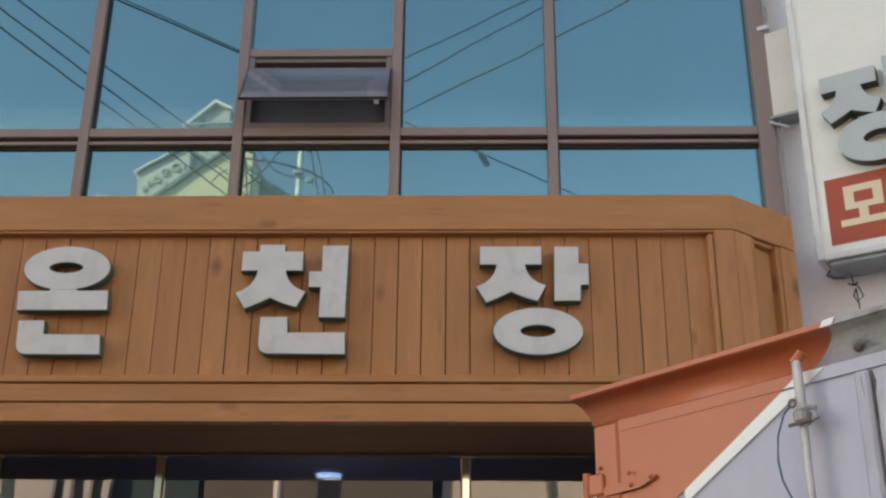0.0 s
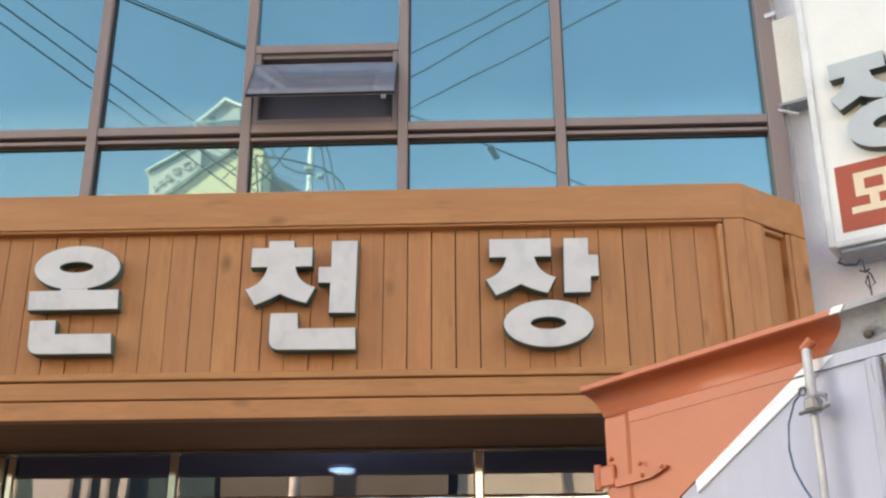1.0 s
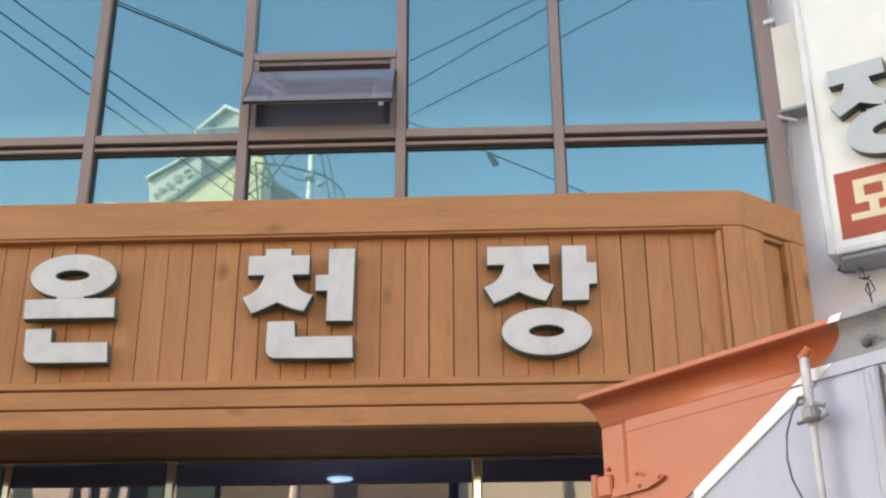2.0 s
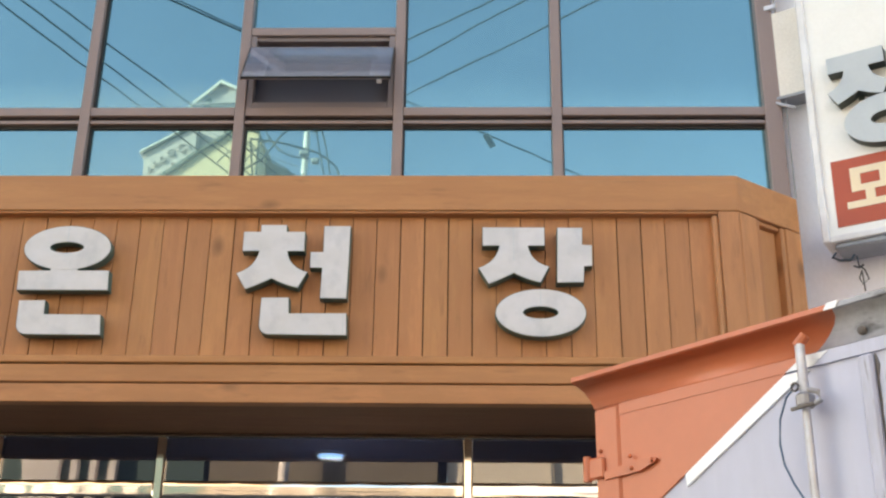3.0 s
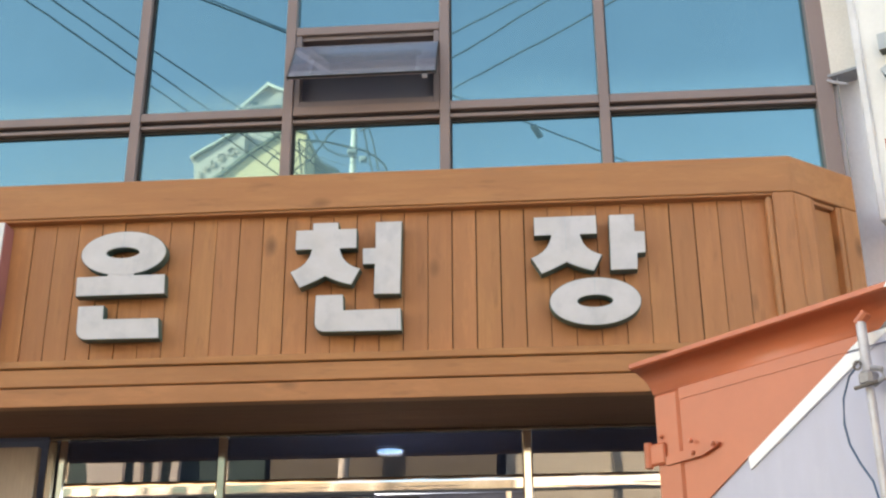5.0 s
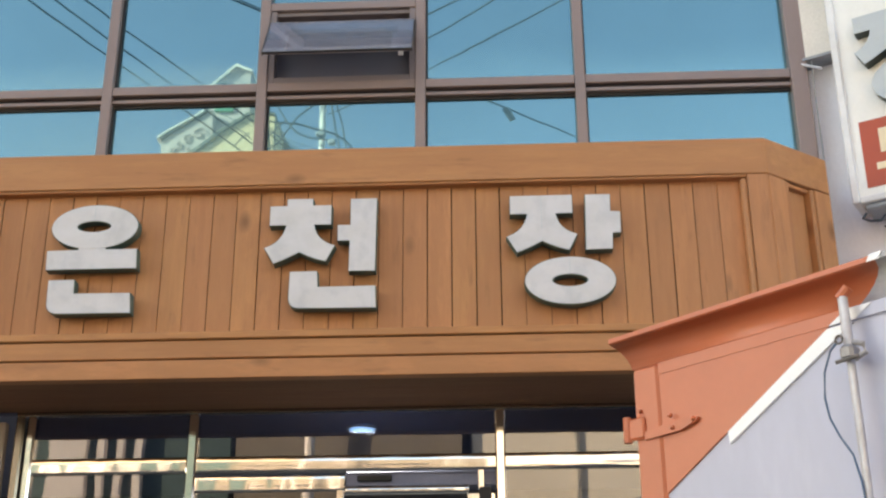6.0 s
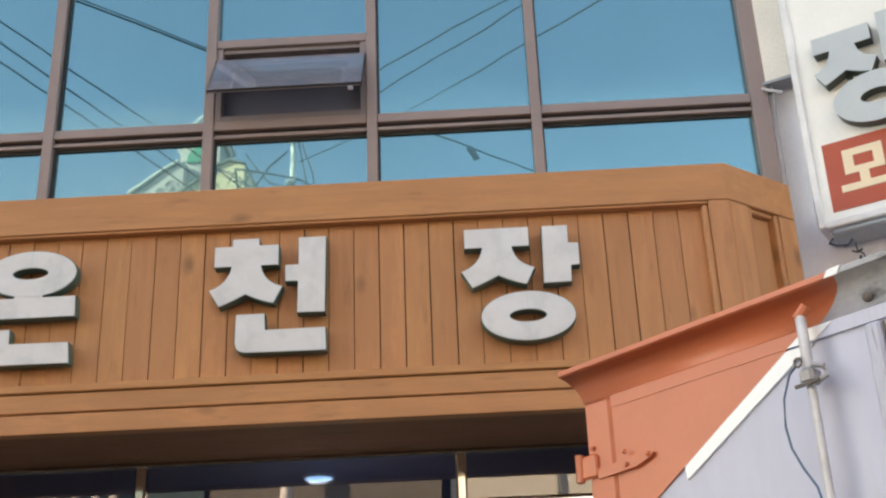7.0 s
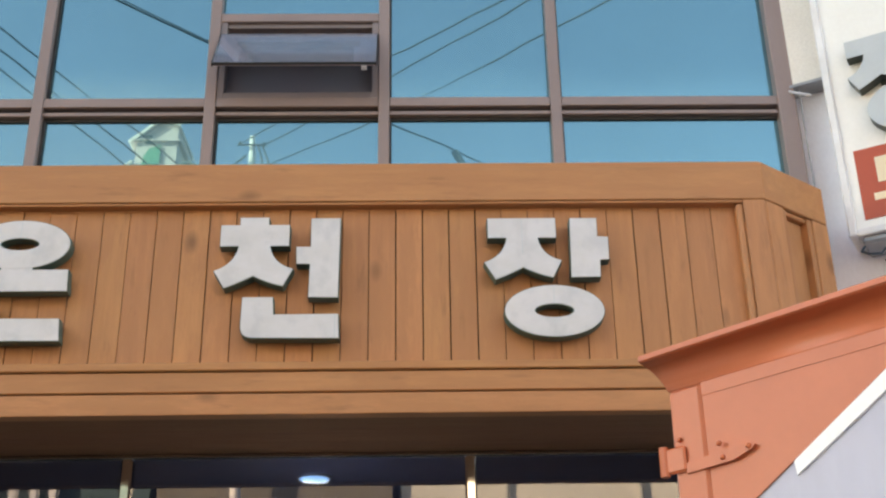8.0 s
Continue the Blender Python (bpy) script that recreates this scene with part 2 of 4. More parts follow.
RED = mat("sign_red_film", (0.497, 0.079, 0.032), 0.4, 0, (0.432, 0.065, 0.029), 4, 50, (1, 1, 1), 0.02, grain=0.04)
CREAM = mat("sign_cream_film", (0.86, 0.72, 0.52), 0.4, 0, (0.8, 0.64, 0.42), 6, grain=0.04)
PINK = mat("lightbox_red_side", (0.42, 0.16, 0.15), 0.5, 0, (0.34, 0.13, 0.12), 9, grain=0.04)
SIGN_GREEN = mat("sign_green_film", (0.06, 0.24, 0.18), 0.45, 0, (0.09, 0.28, 0.22), 12, grain=0.04)
PLASTER = mat("white_plaster", (0.89, 0.90, 0.97), 0.85, 0, (0.84, 0.85, 0.93), 3, 70, (1, 1, 0.6), 0.12, grain=0.06)
TAN_PANEL = mat("tan_panel", (0.50, 0.39, 0.32), 0.22, 0, (0.40, 0.31, 0.26), 2, 40, (2.5, 1, 0.3))
BEIGE = mat("beige_sheet", (0.76, 0.73, 0.68), 0.6, 0, (0.66, 0.63, 0.58), 5)
ORANGE = mat("truck_orange_paint", (0.655, 0.186, 0.092), 0.38, 0, (0.533, 0.144, 0.072), 3, 40, (1, 1, 1), 0.04, grain=0.04)
TRUCK = mat("truck_grey_white_paint", (0.56, 0.585, 0.74), 0.4, 0, (0.446, 0.465, 0.570), 3, 30, (1, 1, 0.4), 0.04, grain=0.04)
TRUCK_BLUE = mat("truck_blue_paint", (0.06, 0.09, 0.16), 0.4)
EDGE_GREY = mat("worn_shaded_edge_grey", (0.41, 0.41, 0.44), 0.5, 0.1, (0.25, 0.245, 0.25), 7, 60)
# dark blotches: weathering, and the shade under the truck's roof lip painted in
stain(EDGE_GREY, (0.09, 0.085, 0.08), 9, (1.0, 1, 2.2), 0.50, 0.72, 0.85)
stain(TRUCK, (0.66, 0.68, 0.80), 5, (2.2, 1, 0.5), 0.5, 0.8, 0.5)
TRUCK_WORN = mat("truck_worn_paint", (0.56, 0.585, 0.74), 0.45, 0, (0.446, 0.465, 0.570), 3, 30, (1, 1, 0.4), 0.04, grain=0.04)
stain(TRUCK_WORN, (0.66, 0.68, 0.80), 5, (2.2, 1, 0.5), 0.5, 0.8, 0.5)
stain(TRUCK_WORN, (0.20, 0.19, 0.19), 9, (1.6, 1, 0.22), 0.43, 0.70, 0.42, (0.90, 1.16, 0.08))
stain(TRUCK_WORN, (0.10, 0.085, 0.075), 20, (1.4, 1, 0.2), 0.54, 0.66, 0.8, (0.92, 0.99, 0.03))
STRIPE = mat("truck_white_stripe", (0.95, 0.97, 1.0), 0.25, 0, (0.93, 0.95, 0.98), 3, grain=0.04)
CLAMP = mat("worn_clamp_steel", (0.42, 0.41, 0.43), 0.55, 0.3, (0.22, 0.20, 0.19), 22, 60)
GALV = mat("galvanised_steel", (0.64, 0.64, 0.68), 0.45, 0.35, (0.44, 0.43, 0.45), 14, 60)
RUST = mat("grimy_steel", (0.20, 0.18, 0.17), 0.7, 0.3, (0.12, 0.09, 0.07), 18)
BLACK = mat("black_rubber", (0.025, 0.025, 0.027), 0.7)
CABLE_B = mat("blue_cord", (0.07, 0.14, 0.25), 0.5)
CABLE = mat("blue_black_cable", (0.03, 0.045, 0.06), 0.5)
ASPHALT = mat("asphalt", (0.055, 0.055, 0.057), 0.9, 0, (0.04, 0.04, 0.042), 0.6, 60, (1, 1, 1), 0.3)
CONCRETE = mat("grey_concrete", (0.34, 0.33, 0.32), 0.85, 0, (0.25, 0.245, 0.24), 1.2, 40, (1, 1, 1), 0.2)
CREAM_WALL = mat("cream_stucco", (0.90, 0.65, 0.43), 0.85, 0, (0.82, 0.57, 0.37), 0.8, 30)
WHITE_WALL = mat("white_stucco", (0.62, 0.51, 0.50), 0.85, 0, (0.52, 0.43, 0.42), 0.8, 30)
TAN_WALL = mat("tan_cladding", (0.84, 0.75, 0.65), 0.8, 0, (0.77, 0.68, 0.58), 0.6, 30)
PALE_PAINT = mat("pale_paint", (0.84, 0.76, 0.74), 0.7, 0, (0.74, 0.66, 0.64), 1.5)
TEAL_WALL = mat("dark_teal_cladding", (0.05, 0.10, 0.105), 0.6, 0, (0.037, 0.075, 0.08), 1.5)
BROWN_WALL = mat("bropickcladding", (0.21, 0.175, 0.14), 0.7, 0, (0.15, 0.12, 0.095), 1.2)
GREEN_WALL = mat("green_paint", (0.05, 0.30, 0.20), 0.6, 0, (0.04, 0.24, 0.16), 2)
# low grey that carries the shade of the cream house's side and rear faces
GREY_WALL = mat("shade_grey_stucco", (0.17, 0.18, 0.17), 0.85, 0, (0.12, 0.13, 0.125), 1.0, 30)
DARK_ROOM = mat("dark_room_paint", (0.10, 0.10, 0.115), 0.9)
INDIGO = mat("lobby_ceiling_dark", (0.22, 0.24, 0.36), 0.6)
FAR_GLASS = mirror_glass("far_window_glass", (0.5, 0.55, 0.6), (0.03, 0.04, 0.05), 0.5)
LAMP_GLOW = glow("lamp_lens", (0.22, 0.52, 1.0), 1.1)


# ---- mesh helpers ----
def part(name, bm, material, parent=None, label=""):
    me = bpy.data.meshes.new(name)
    bmesh.ops.recalc_face_normals(bm, faces=bm.faces)
    bm.to_mesh(me)
    bm.free()
    for m in material if isinstance(material, (list, tuple)) else [material]:
        me.materials.append(m)
    ob = new(name, me)
    if parent:
        ob.parent = parent
    if label:
        ob["label"] = label
    return ob


def empty(name, m=None):
    ob = new(name)
    ob.empty_display_size = 0.1
    if m is not None:
        ob.matrix_world = m
    return ob


def add_box(bm, x0, x1, y0, y1, z0, z1, bevel=0.0, m=None):
    made = bmesh.ops.create_cube(bm, size=1)["verts"]
    for v in made:
        v.co = ((x0 + x1) / 2 + v.co.x * (x1 - x0), (y0 + y1) / 2 + v.co.y * (y1 - y0), (z0 + z1) / 2 + v.co.z * (z1 - z0))
    if bevel:
        edges = {e for v in made for e in v.link_edges}
        made = bmesh.ops.bevel(bm, geom=list(edges), offset=bevel, segments=1, affect="EDGES")["verts"]
    if m is not None:
        bmesh.ops.transform(bm, matrix=m, verts=made)
    return bm


def box(x0, x1, y0, y1, z0, z1, bevel=0.0, m=None):
    return add_box(bmesh.new(), x0, x1, y0, y1, z0, z1, bevel, m)


def add_prism(bm, pts, y0, y1, side=0, hole=None):
    """Extrudes an outline of (x, z) from y0 (front) to y1; 'side' is the material slot of the sides; hole: inner outline of equal length."""
    f = [bm.verts.new((x, y0, z)) for x, z in pts]
    k = [bm.verts.new((x, y1, z)) for x, z in pts]
    n = len(pts)
    if hole is None:
        bm.faces.new(f)
        bm.faces.new(k[::-1])
    else:
        hf = [bm.verts.new((x, y0, z)) for x, z in hole]
        hk = [bm.verts.new((x, y1, z)) for x, z in hole]
        for i in range(n):
            j = (i + 1) % n
            bm.faces.new((f[i], f[j], hf[j], hf[i]))
            bm.faces.new((k[j], k[i], hk[i], hk[j]))
            bm.faces.new((hf[i], hf[j], hk[j], hk[i])).material_index = side
    for i in range(n):
        j = (i + 1) % n
        bm.faces.new((f[j], f[i], k[i], k[j])).material_index = side
    return bm


def prism(pts, y0, y1, side=0, hole=None):
    return add_prism(bmesh.new(), pts, y0, y1, side, hole)


def oval(cx, cz, a, b, n=40, power=2.0):
    out = []
    for i in range(n):
        t = 2 * math.pi * i / n
        c, s = math.cos(t), math.sin(t)
        out.append((cx + a * math.copysign(abs(c) ** (2 / power), c), cz + b * math.copysign(abs(s) ** (2 / power), s)))
    return out


def arc(x0, z0, cx, cz, x1, z1, n=6):
    """Points of a curve from (x0, z0) to (x1, z1) drawn towards (cx, cz)."""
    return [((1 - t) ** 2 * x0 + 2 * t * (1 - t) * cx + t * t * x1, (1 - t) ** 2 * z0 + 2 * t * (1 - t) * cz + t * t * z1) for t in (i / n for i in range(n + 1))]


def tube(points, r, sides=8, bm=None):
    """A round bar along a line of points."""
    bm = bm or bmesh.new()
    pts = [Vector(p) for p in points]
    rings = []
    for i, p in enumerate(pts):
        d = (pts[min(i + 1, len(pts) - 1)] - pts[max(i - 1, 0)]).normalized()
        a = d.cross(Vector((0, 0, 1)) if abs(d.z) < 0.9 else Vector((1, 0, 0))).normalized()
        b = d.cross(a)
        rings.append([bm.verts.new(p + r * (math.cos(2 * math.pi * k / sides) * a + math.sin(2 * math.pi * k / sides) * b)) for k in range(sides)])
    for q, w in zip(rings, rings[1:]):
        for k in range(sides):
            bm.faces.new((q[k], q[(k + 1) % sides], w[(k + 1) % sides], w[k]))
    bm.faces.new(rings[0][::-1])
    bm.faces.new(rings[-1])
    return bm


def structure(ob, label, category):
    return tagged(ob, label, category, kind="structure")


# ---- ground ----
ground = part("ground", box(-600, 600, -600, 600, -0.3, 0), ASPHALT)
structure(ground, "worn dark grey asphalt of a narrow street", "ground")

# ---- motel building: shell ----
GY = 5.66        # plane of the upper glass
FX0, FX1 = -9.0, 1.88
shell = part("wall_upper", box(FX0, FX1, GY - 0.02, 6.0, 6.42, 11.0), CONCRETE)
structure(shell, "grey concrete wall above the glazed storey", "wall")
shell = part("wall_back", box(-30, 1.9, 9.6, 9.9, 0, 11.0), CONCRETE)
structure(shell, "plain concrete back wall of the motel", "wall")
shell = part("wall_west", box(-30, FX0, 5.4, 5.9, 0, 15.0), CONCRETE)
structure(shell, "plain concrete wall beside the glazed front", "wall")
shell = part("wall_east", box(1.895, 1.99, 5.74, 9.6, 0, 11.0), CONCRETE)
structure(shell, "plain concrete end wall of the motel", "wall")
roof = part("roof_slab", box(-30, 1.9, 5.7, 9.9, 11.0, 11.25), CONCRETE)
structure(roof, "flat grey concrete roof slab", "roof")
slab = part("floor_upper", box(FX0, 1.88, 5.75, 9.6, 3.6, 3.9), DARK_ROOM)
structure(slab, "dark floor slab between the storeys", "floor")
slab = part("ceiling_upper", box(FX0, 1.88, 5.75, 9.6, 6.45, 6.6), DARK_ROOM)
structure(slab, "dark ceiling of the upper room", "ceiling")
room = part("wall_room", box(-1.6, 0.2, 7.0, 7.1, 3.9, 6.45), DARK_ROOM)
structure(room, "dark inner wall behind the open vent", "wall")
room = part("floor_lobby", box(FX0, 1.88, 5.3, 9.6, 0.0, 0.12), CONCRETE)
structure(room, "pale stone floor of the lobby", "floor")
room = part("ceiling_lobby", box(FX0, 1.88, 5.70, 9.6, 2.912, 2.96), INDIGO)
structure(room, "dark smooth lobby ceiling", "ceiling")
room = part("wall_lobby", box(FX0, 1.88, 8.0, 8.1, 0.12, 2.912), DARK_ROOM)
structure(room, "dark back wall of the lobby", "wall")

# ---- upper glazing ----
win = empty("window_1", pose(0, 0, 0))
structure(win, "blue mirrored curtain glazing in brown aluminium frames", "window")
MULL = [-8.31, -7.12, -6.24, -5.36, -4.37, -3.185, -1.995, -1.125, -0.240, 0.640, 1.830]
Z_LOW, Z_T0, Z_T1, Z_TOP = 3.95, 4.652, 4.764, 6.42
VENT = (-1.125, -0.240)
for i, x in enumerate(MULL):
    w = 0.028 if i < len(MULL) - 1 else 0.046
    part("mullion", box(x - w, x + w, GY - 0.06, GY + 0.05, Z_LOW, Z_TOP, 0.004), ALU, win)
for a, b in zip(MULL, MULL[1:]):
    x0, x1 = a + 0.028, b - (0.028 if b < 1.8 else 0.046)
    part("transom", box(x0, x1, GY - 0.052, GY + 0.04, Z_T0 + 0.058, Z_T1, 0.004), ALU, win)
    part("transom_lip", box(x0, x1, GY - 0.040, GY + 0.04, Z_T0 + 0.014, Z_T0 + 0.036, 0.003), ALU, win)
    part("gasket", box(x0, x1, GY - 0.012, GY + 0.03, Z_T0 - 0.004, Z_T0 + 0.060), GASKET, win)
    part("top_rail", box(x0, x1, GY - 0.05, GY + 0.04, Z_TOP - 0.06, Z_TOP, 0.004), ALU, win)
    part("pane", box(x0 - 0.006, x1 + 0.006, GY, GY + 0.012, Z_LOW, Z_T0), GLASS, win)
    part("gasket", box(x0, x0 + 0.010, GY - 0.02, GY, Z_LOW, Z_T0), GASKET, win)
    if (a, b) == VENT:
        part("pane", box(x0 - 0.006, x1 + 0.006, GY, GY + 0.012, 5.28, Z_TOP), GLASS, win)
        part("transom", box(x0, x1, GY - 0.052, GY + 0.04, 5.232, 5.285, 0.004), ALU, win)
        # fixed inner frame of the vent
        part("vent_jamb", box(x0, x0 + 0.035, GY - 0.045, GY + 0.05, Z_T1, 5.232, 0.003), ALU_D, win)
        part("vent_jamb", box(x1 - 0.035, x1, GY - 0.045, GY + 0.05, Z_T1, 5.232, 0.003), ALU_D, win)
        part("vent_sill", box(x0 + 0.035, x1 - 0.035, GY - 0.045, GY + 0.05, Z_T1, 4.80, 0.003), ALU_D, win)
        part("vent_head", box(x0 + 0.035, x1 - 0.035, GY - 0.03, GY + 0.05, 5.205, 5.232, 0.003), ALU_D, win)
    else:
        part("pane", box(x0 - 0.006, x1 + 0.006, GY, GY + 0.012, Z_T1, Z_TOP), GLASS, win)
        part("gasket", box(x0, x0 + 0.010, GY - 0.02, GY, Z_T1, Z_TOP), GASKET, win)

# the top-hung vent, propped open
SA = 33.0
sash = empty("vent_sash", pose(0, GY - 0.060, 5.143, -SA, 0, 0))
tagged(sash, "top-hung brown aluminium vent sash propped open", "window sash", kind="structure")
sx0, sx1, sl = -1.085, -0.280, 0.362
# frame members sit behind one sheet of glass that covers the whole sash
part("sash_rail", box(sx0, sx1, 0.006, 0.020, -0.070, 0, 0.003), SASH, sash)
part("sash_rail", box(sx0, sx1, 0.006, 0.020, -sl, -sl + 0.026, 0.003), SASH, sash)
for a in (sx0, sx1 - 0.085):
    part("sash_stile", box(a, a + 0.085, 0.006, 0.020, -sl + 0.026, -0.070, 0.003), SASH, sash)
part("sash_bead", box(sx0 + 0.085, sx1 - 0.085, 0.008, 0.034, -0.128, -0.071, 0.003), GASKET, sash)
for a in (sx0 + 0.0855, sx1 - 0.1105):
    part("sash_bead", box(a, a + 0.025, 0.012, 0.032, -sl + 0.027, -0.129, 0.003), SASH_BEAD, sash)
part("sash_pane", box(sx0 - 0.004, sx1 + 0.004, -0.004, 0.004, -sl - 0.006, 0.004), SASH_GLASS, sash)
part("sash_edge", box(sx0 - 0.006, sx1 + 0.006, -0.006, 0.006, -sl - 0.012, -sl - 0.0065), GASKET, sash)
for a in (sx0 - 0.008, sx1 + 0.0045):
    part("sash_edge", box(a, a + 0.0035, -0.006, 0.020, -sl - 0.006, 0.004), GASKET, sash)
part("sash_handle", box(sx1 - 0.068, sx1 - 0.040, 0.012, 0.034, -sl - 0.020, -sl - 0.0125, 0.002), SASH_BEAD, sash)
screen = clear_glass("insect_screen_mesh", (0.5, 0.5, 0.5), 0.0)
sn = screen.node_tree
sd = sn.nodes.new("ShaderNodeBsdfDiffuse")
sd.inputs["Color"].default_value = (0.27, 0.265, 0.31, 1)
sn.links.new(sd.outputs[0], sn.nodes["Mix Shader"].inputs[2])
for k in list(sn.nodes["Mix Shader"].inputs[0].links):
    sn.links.remove(k)
sn.nodes["Mix Shader"].inputs[0].default_value = 0.58
part("insect_screen", box(VENT[0] + 0.06, VENT[1] - 0.06, GY + 0.03, GY + 0.034, 4.79, 5.2), screen, win)
curtain = bmesh.new()
for i in range(10):
    x = -0.49 + i * 0.019
    add_box(curtain, x, x + 0.017, 5.74 + 0.02 * (i % 2), 5.755 + 0.02 * (i % 2), 3.92, 5.9)
curtain = part("curtain", curtain, mat("bropickcurtain", (0.50, 0.21, 0.11), 0.9))
tagged(curtain, "narrow brown curtain gathered behind the open vent", "curtain")

# ---- wooden fascia ----
FR, PL = 5.03, 5.08
fascia = empty("sign_fascia", pose(0, 5.1, 2.9))
structure(fascia, "orange-brown stained timber fascia with upright boards", "sign fascia")


def in_fascia(name, bm, material):
    bmesh.ops.translate(bm, verts=bm.verts, vec=(0, -5.1, -2.9))
    return part(name, bm, material, fascia)


BX, ZB = 1.455, 4.06          # bend to the splayed end, top of the fascia
LX = -8.0
in_fascia("backing", box(LX, BX - 0.02, PL + 0.022, GY - 0.08, 2.95, 4.03), WOOD_B)
for x0, x1 in ((LX, BX),):
    in_fascia("top_board", box(x0 + 0.001, x1 - 0.001, FR, PL + 0.02, 3.872, ZB, 0.004), WOOD_H)
for x0, x1 in ((LX, BX - 0.096),):
    in_fascia("bead", box(x0 + 0.001, x1 - 0.001, FR + 0.006, PL + 0.02, 3.858, 3.8715, 0.004), WOOD_H)
for x0, x1 in ((LX, BX),):
    in_fascia("lower_trim", box(x0 + 0.001, x1 - 0.001, FR, PL + 0.02, 3.101, 3.137, 0.005), WOOD_H)
    in_fascia("lower_board", box(x0, x1, FR + 0.009, PL + 0.02, 3.0105, 3.096, 0.004), WOOD_H)
    in_fascia("lower_board", box(x0, x1, FR + 0.004, PL + 0.02, 2.914, 3.0015, 0.003), WOOD_H)
in_fascia("end_stile", box(BX - 0.098, BX, FR, PL + 0.02, 3.139, 3.870, 0.004), WOOD_V)
in_fascia("bead", box(BX - 0.130, BX - 0.0985, FR + 0.004, PL + 0.02, 3.139, 3.852, 0.009), WOOD_V)
in_fascia("ledge", box(LX, BX, PL + 0.02, GY - 0.06, 4.03, 4.055), WOOD_H)

# splayed end
cx, cy = 1.817 - BX, 5.305 - FR
clen = math.hypot(cx, cy)
splay = pose(BX, FR, 0, 0, 0, math.degrees(math.atan2(cy, cx)))


def in_splay(name, s0, s1, d0, d1, z0, z1, material, bevel=0.004):
    in_fascia(name, box(s0, s1, d0, d1, z0, z1, bevel, splay), material)


in_splay("top_board", 0.0, clen, 0, 0.07, 3.872, ZB, WOOD_H)
in_splay("stile", 0.006, 0.125, 0, 0.07, 2.914, 3.868, WOOD_V)
in_splay("bead", 0.1255, 0.156, 0.006, 0.07, 3.0, 3.868, WOOD_V, 0.006)
in_splay("bead", 0.157, clen - 0.145, 0.018, 0.07, 3.848, 3.868, WOOD_H)
in_splay("panel", 0.157, clen - 0.145, 0.045, 0.07, 2.914, 3.846, WOOD_V)
in_splay("bead", clen - 0.144, clen - 0.1145, 0.006, 0.07, 2.95, 3.868, WOOD_V, 0.006)
in_splay("stile", clen - 0.114, clen, 0, 0.07, 2.914, 3.868, WOOD_V)

in_fascia("end_return", box(1.795, 1.815, 5.31, GY - 0.07, 2.93, 4.05), WOOD_V)
# upright boards
PITCH, ORG = 0.1158, 0.872
k = math.floor((LX - ORG) / PITCH) + 1
rnd = random.Random(4)
while ORG + k * PITCH < BX - 0.13:
    x0, x1 = ORG + k * PITCH, min(ORG + (k + 1) * PITCH, BX - 0.10)
    g = rnd.choice((0.0018, 0.0026, 0.0034, 0.0042))
    dy = rnd.uniform(0, 0.003)
    in_fascia("plank", box(x0 + g, x1 - 0.0008, PL + dy, PL + 0.02, 3.125, 3.862, 0.0015), WOOD_V)
    k += 1

# soffit under the fascia, its shade put into the wood colour
sof = empty("soffit", pose(0, 0, 0))
structure(sof, "brown timber soffit over the entrance, coloured darker for its shade", "soffit")
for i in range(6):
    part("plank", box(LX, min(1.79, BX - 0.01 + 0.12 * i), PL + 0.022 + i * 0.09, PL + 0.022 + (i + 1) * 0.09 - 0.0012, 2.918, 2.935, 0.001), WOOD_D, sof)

# ---- channel letters on the fascia ----
LF, LB = 5.0, 5.058
LM = 5.005


def letter_o(f, k):
    bm = prism(oval(-1.758, 3.661, 0.208, 0.112), f, k, 0, oval(-1.762, 3.663, 0.083, 0.029))
    add_prism(bm, [(-1.972, 3.447), (-1.541, 3.447), (-1.546, 3.544), (-1.697, 3.544), (-1.694, 3.575), (-1.824, 3.575), (-1.826, 3.544), (-1.976, 3.542)], f + 0.0012, k, 0)
    add_prism(bm, [*arc(-1.949, 3.285, -1.949, 3.227, -1.89, 3.227), (-1.550, 3.225), (-1.559, 3.322), (-1.827, 3.324), (-1.831, 3.393), (-1.952, 3.392)], f, k, 0)
    return bm


def tent(cx, top, bar0, half, foot, stem):
    """The two-legged stroke: a bar with curved legs that splay to both sides."""
    return ([(cx - half, bar0 + top), (cx + half, bar0 + top), (cx + half, bar0), (cx + stem, bar0)]
            + arc(cx + stem, bar0, cx + stem + 0.012, bar0 - 0.085, cx + foot, bar0 - 0.108)[1:]
            + [(cx + foot * 0.76, bar0 - 0.185)] + arc(cx + foot * 0.76, bar0 - 0.185, cx + 0.07, bar0 - 0.175, cx, bar0 - 0.138)[1:]
            + arc(cx, bar0 - 0.138, cx - 0.07, bar0 - 0.175, cx - foot * 0.72, bar0 - 0.193)[1:]
            + [(cx - foot, bar0 - 0.115)] + arc(cx - foot, bar0 - 0.115, cx - stem - 0.012, bar0 - 0.085, cx - stem, bar0)[1:] + [(cx - half, bar0)])


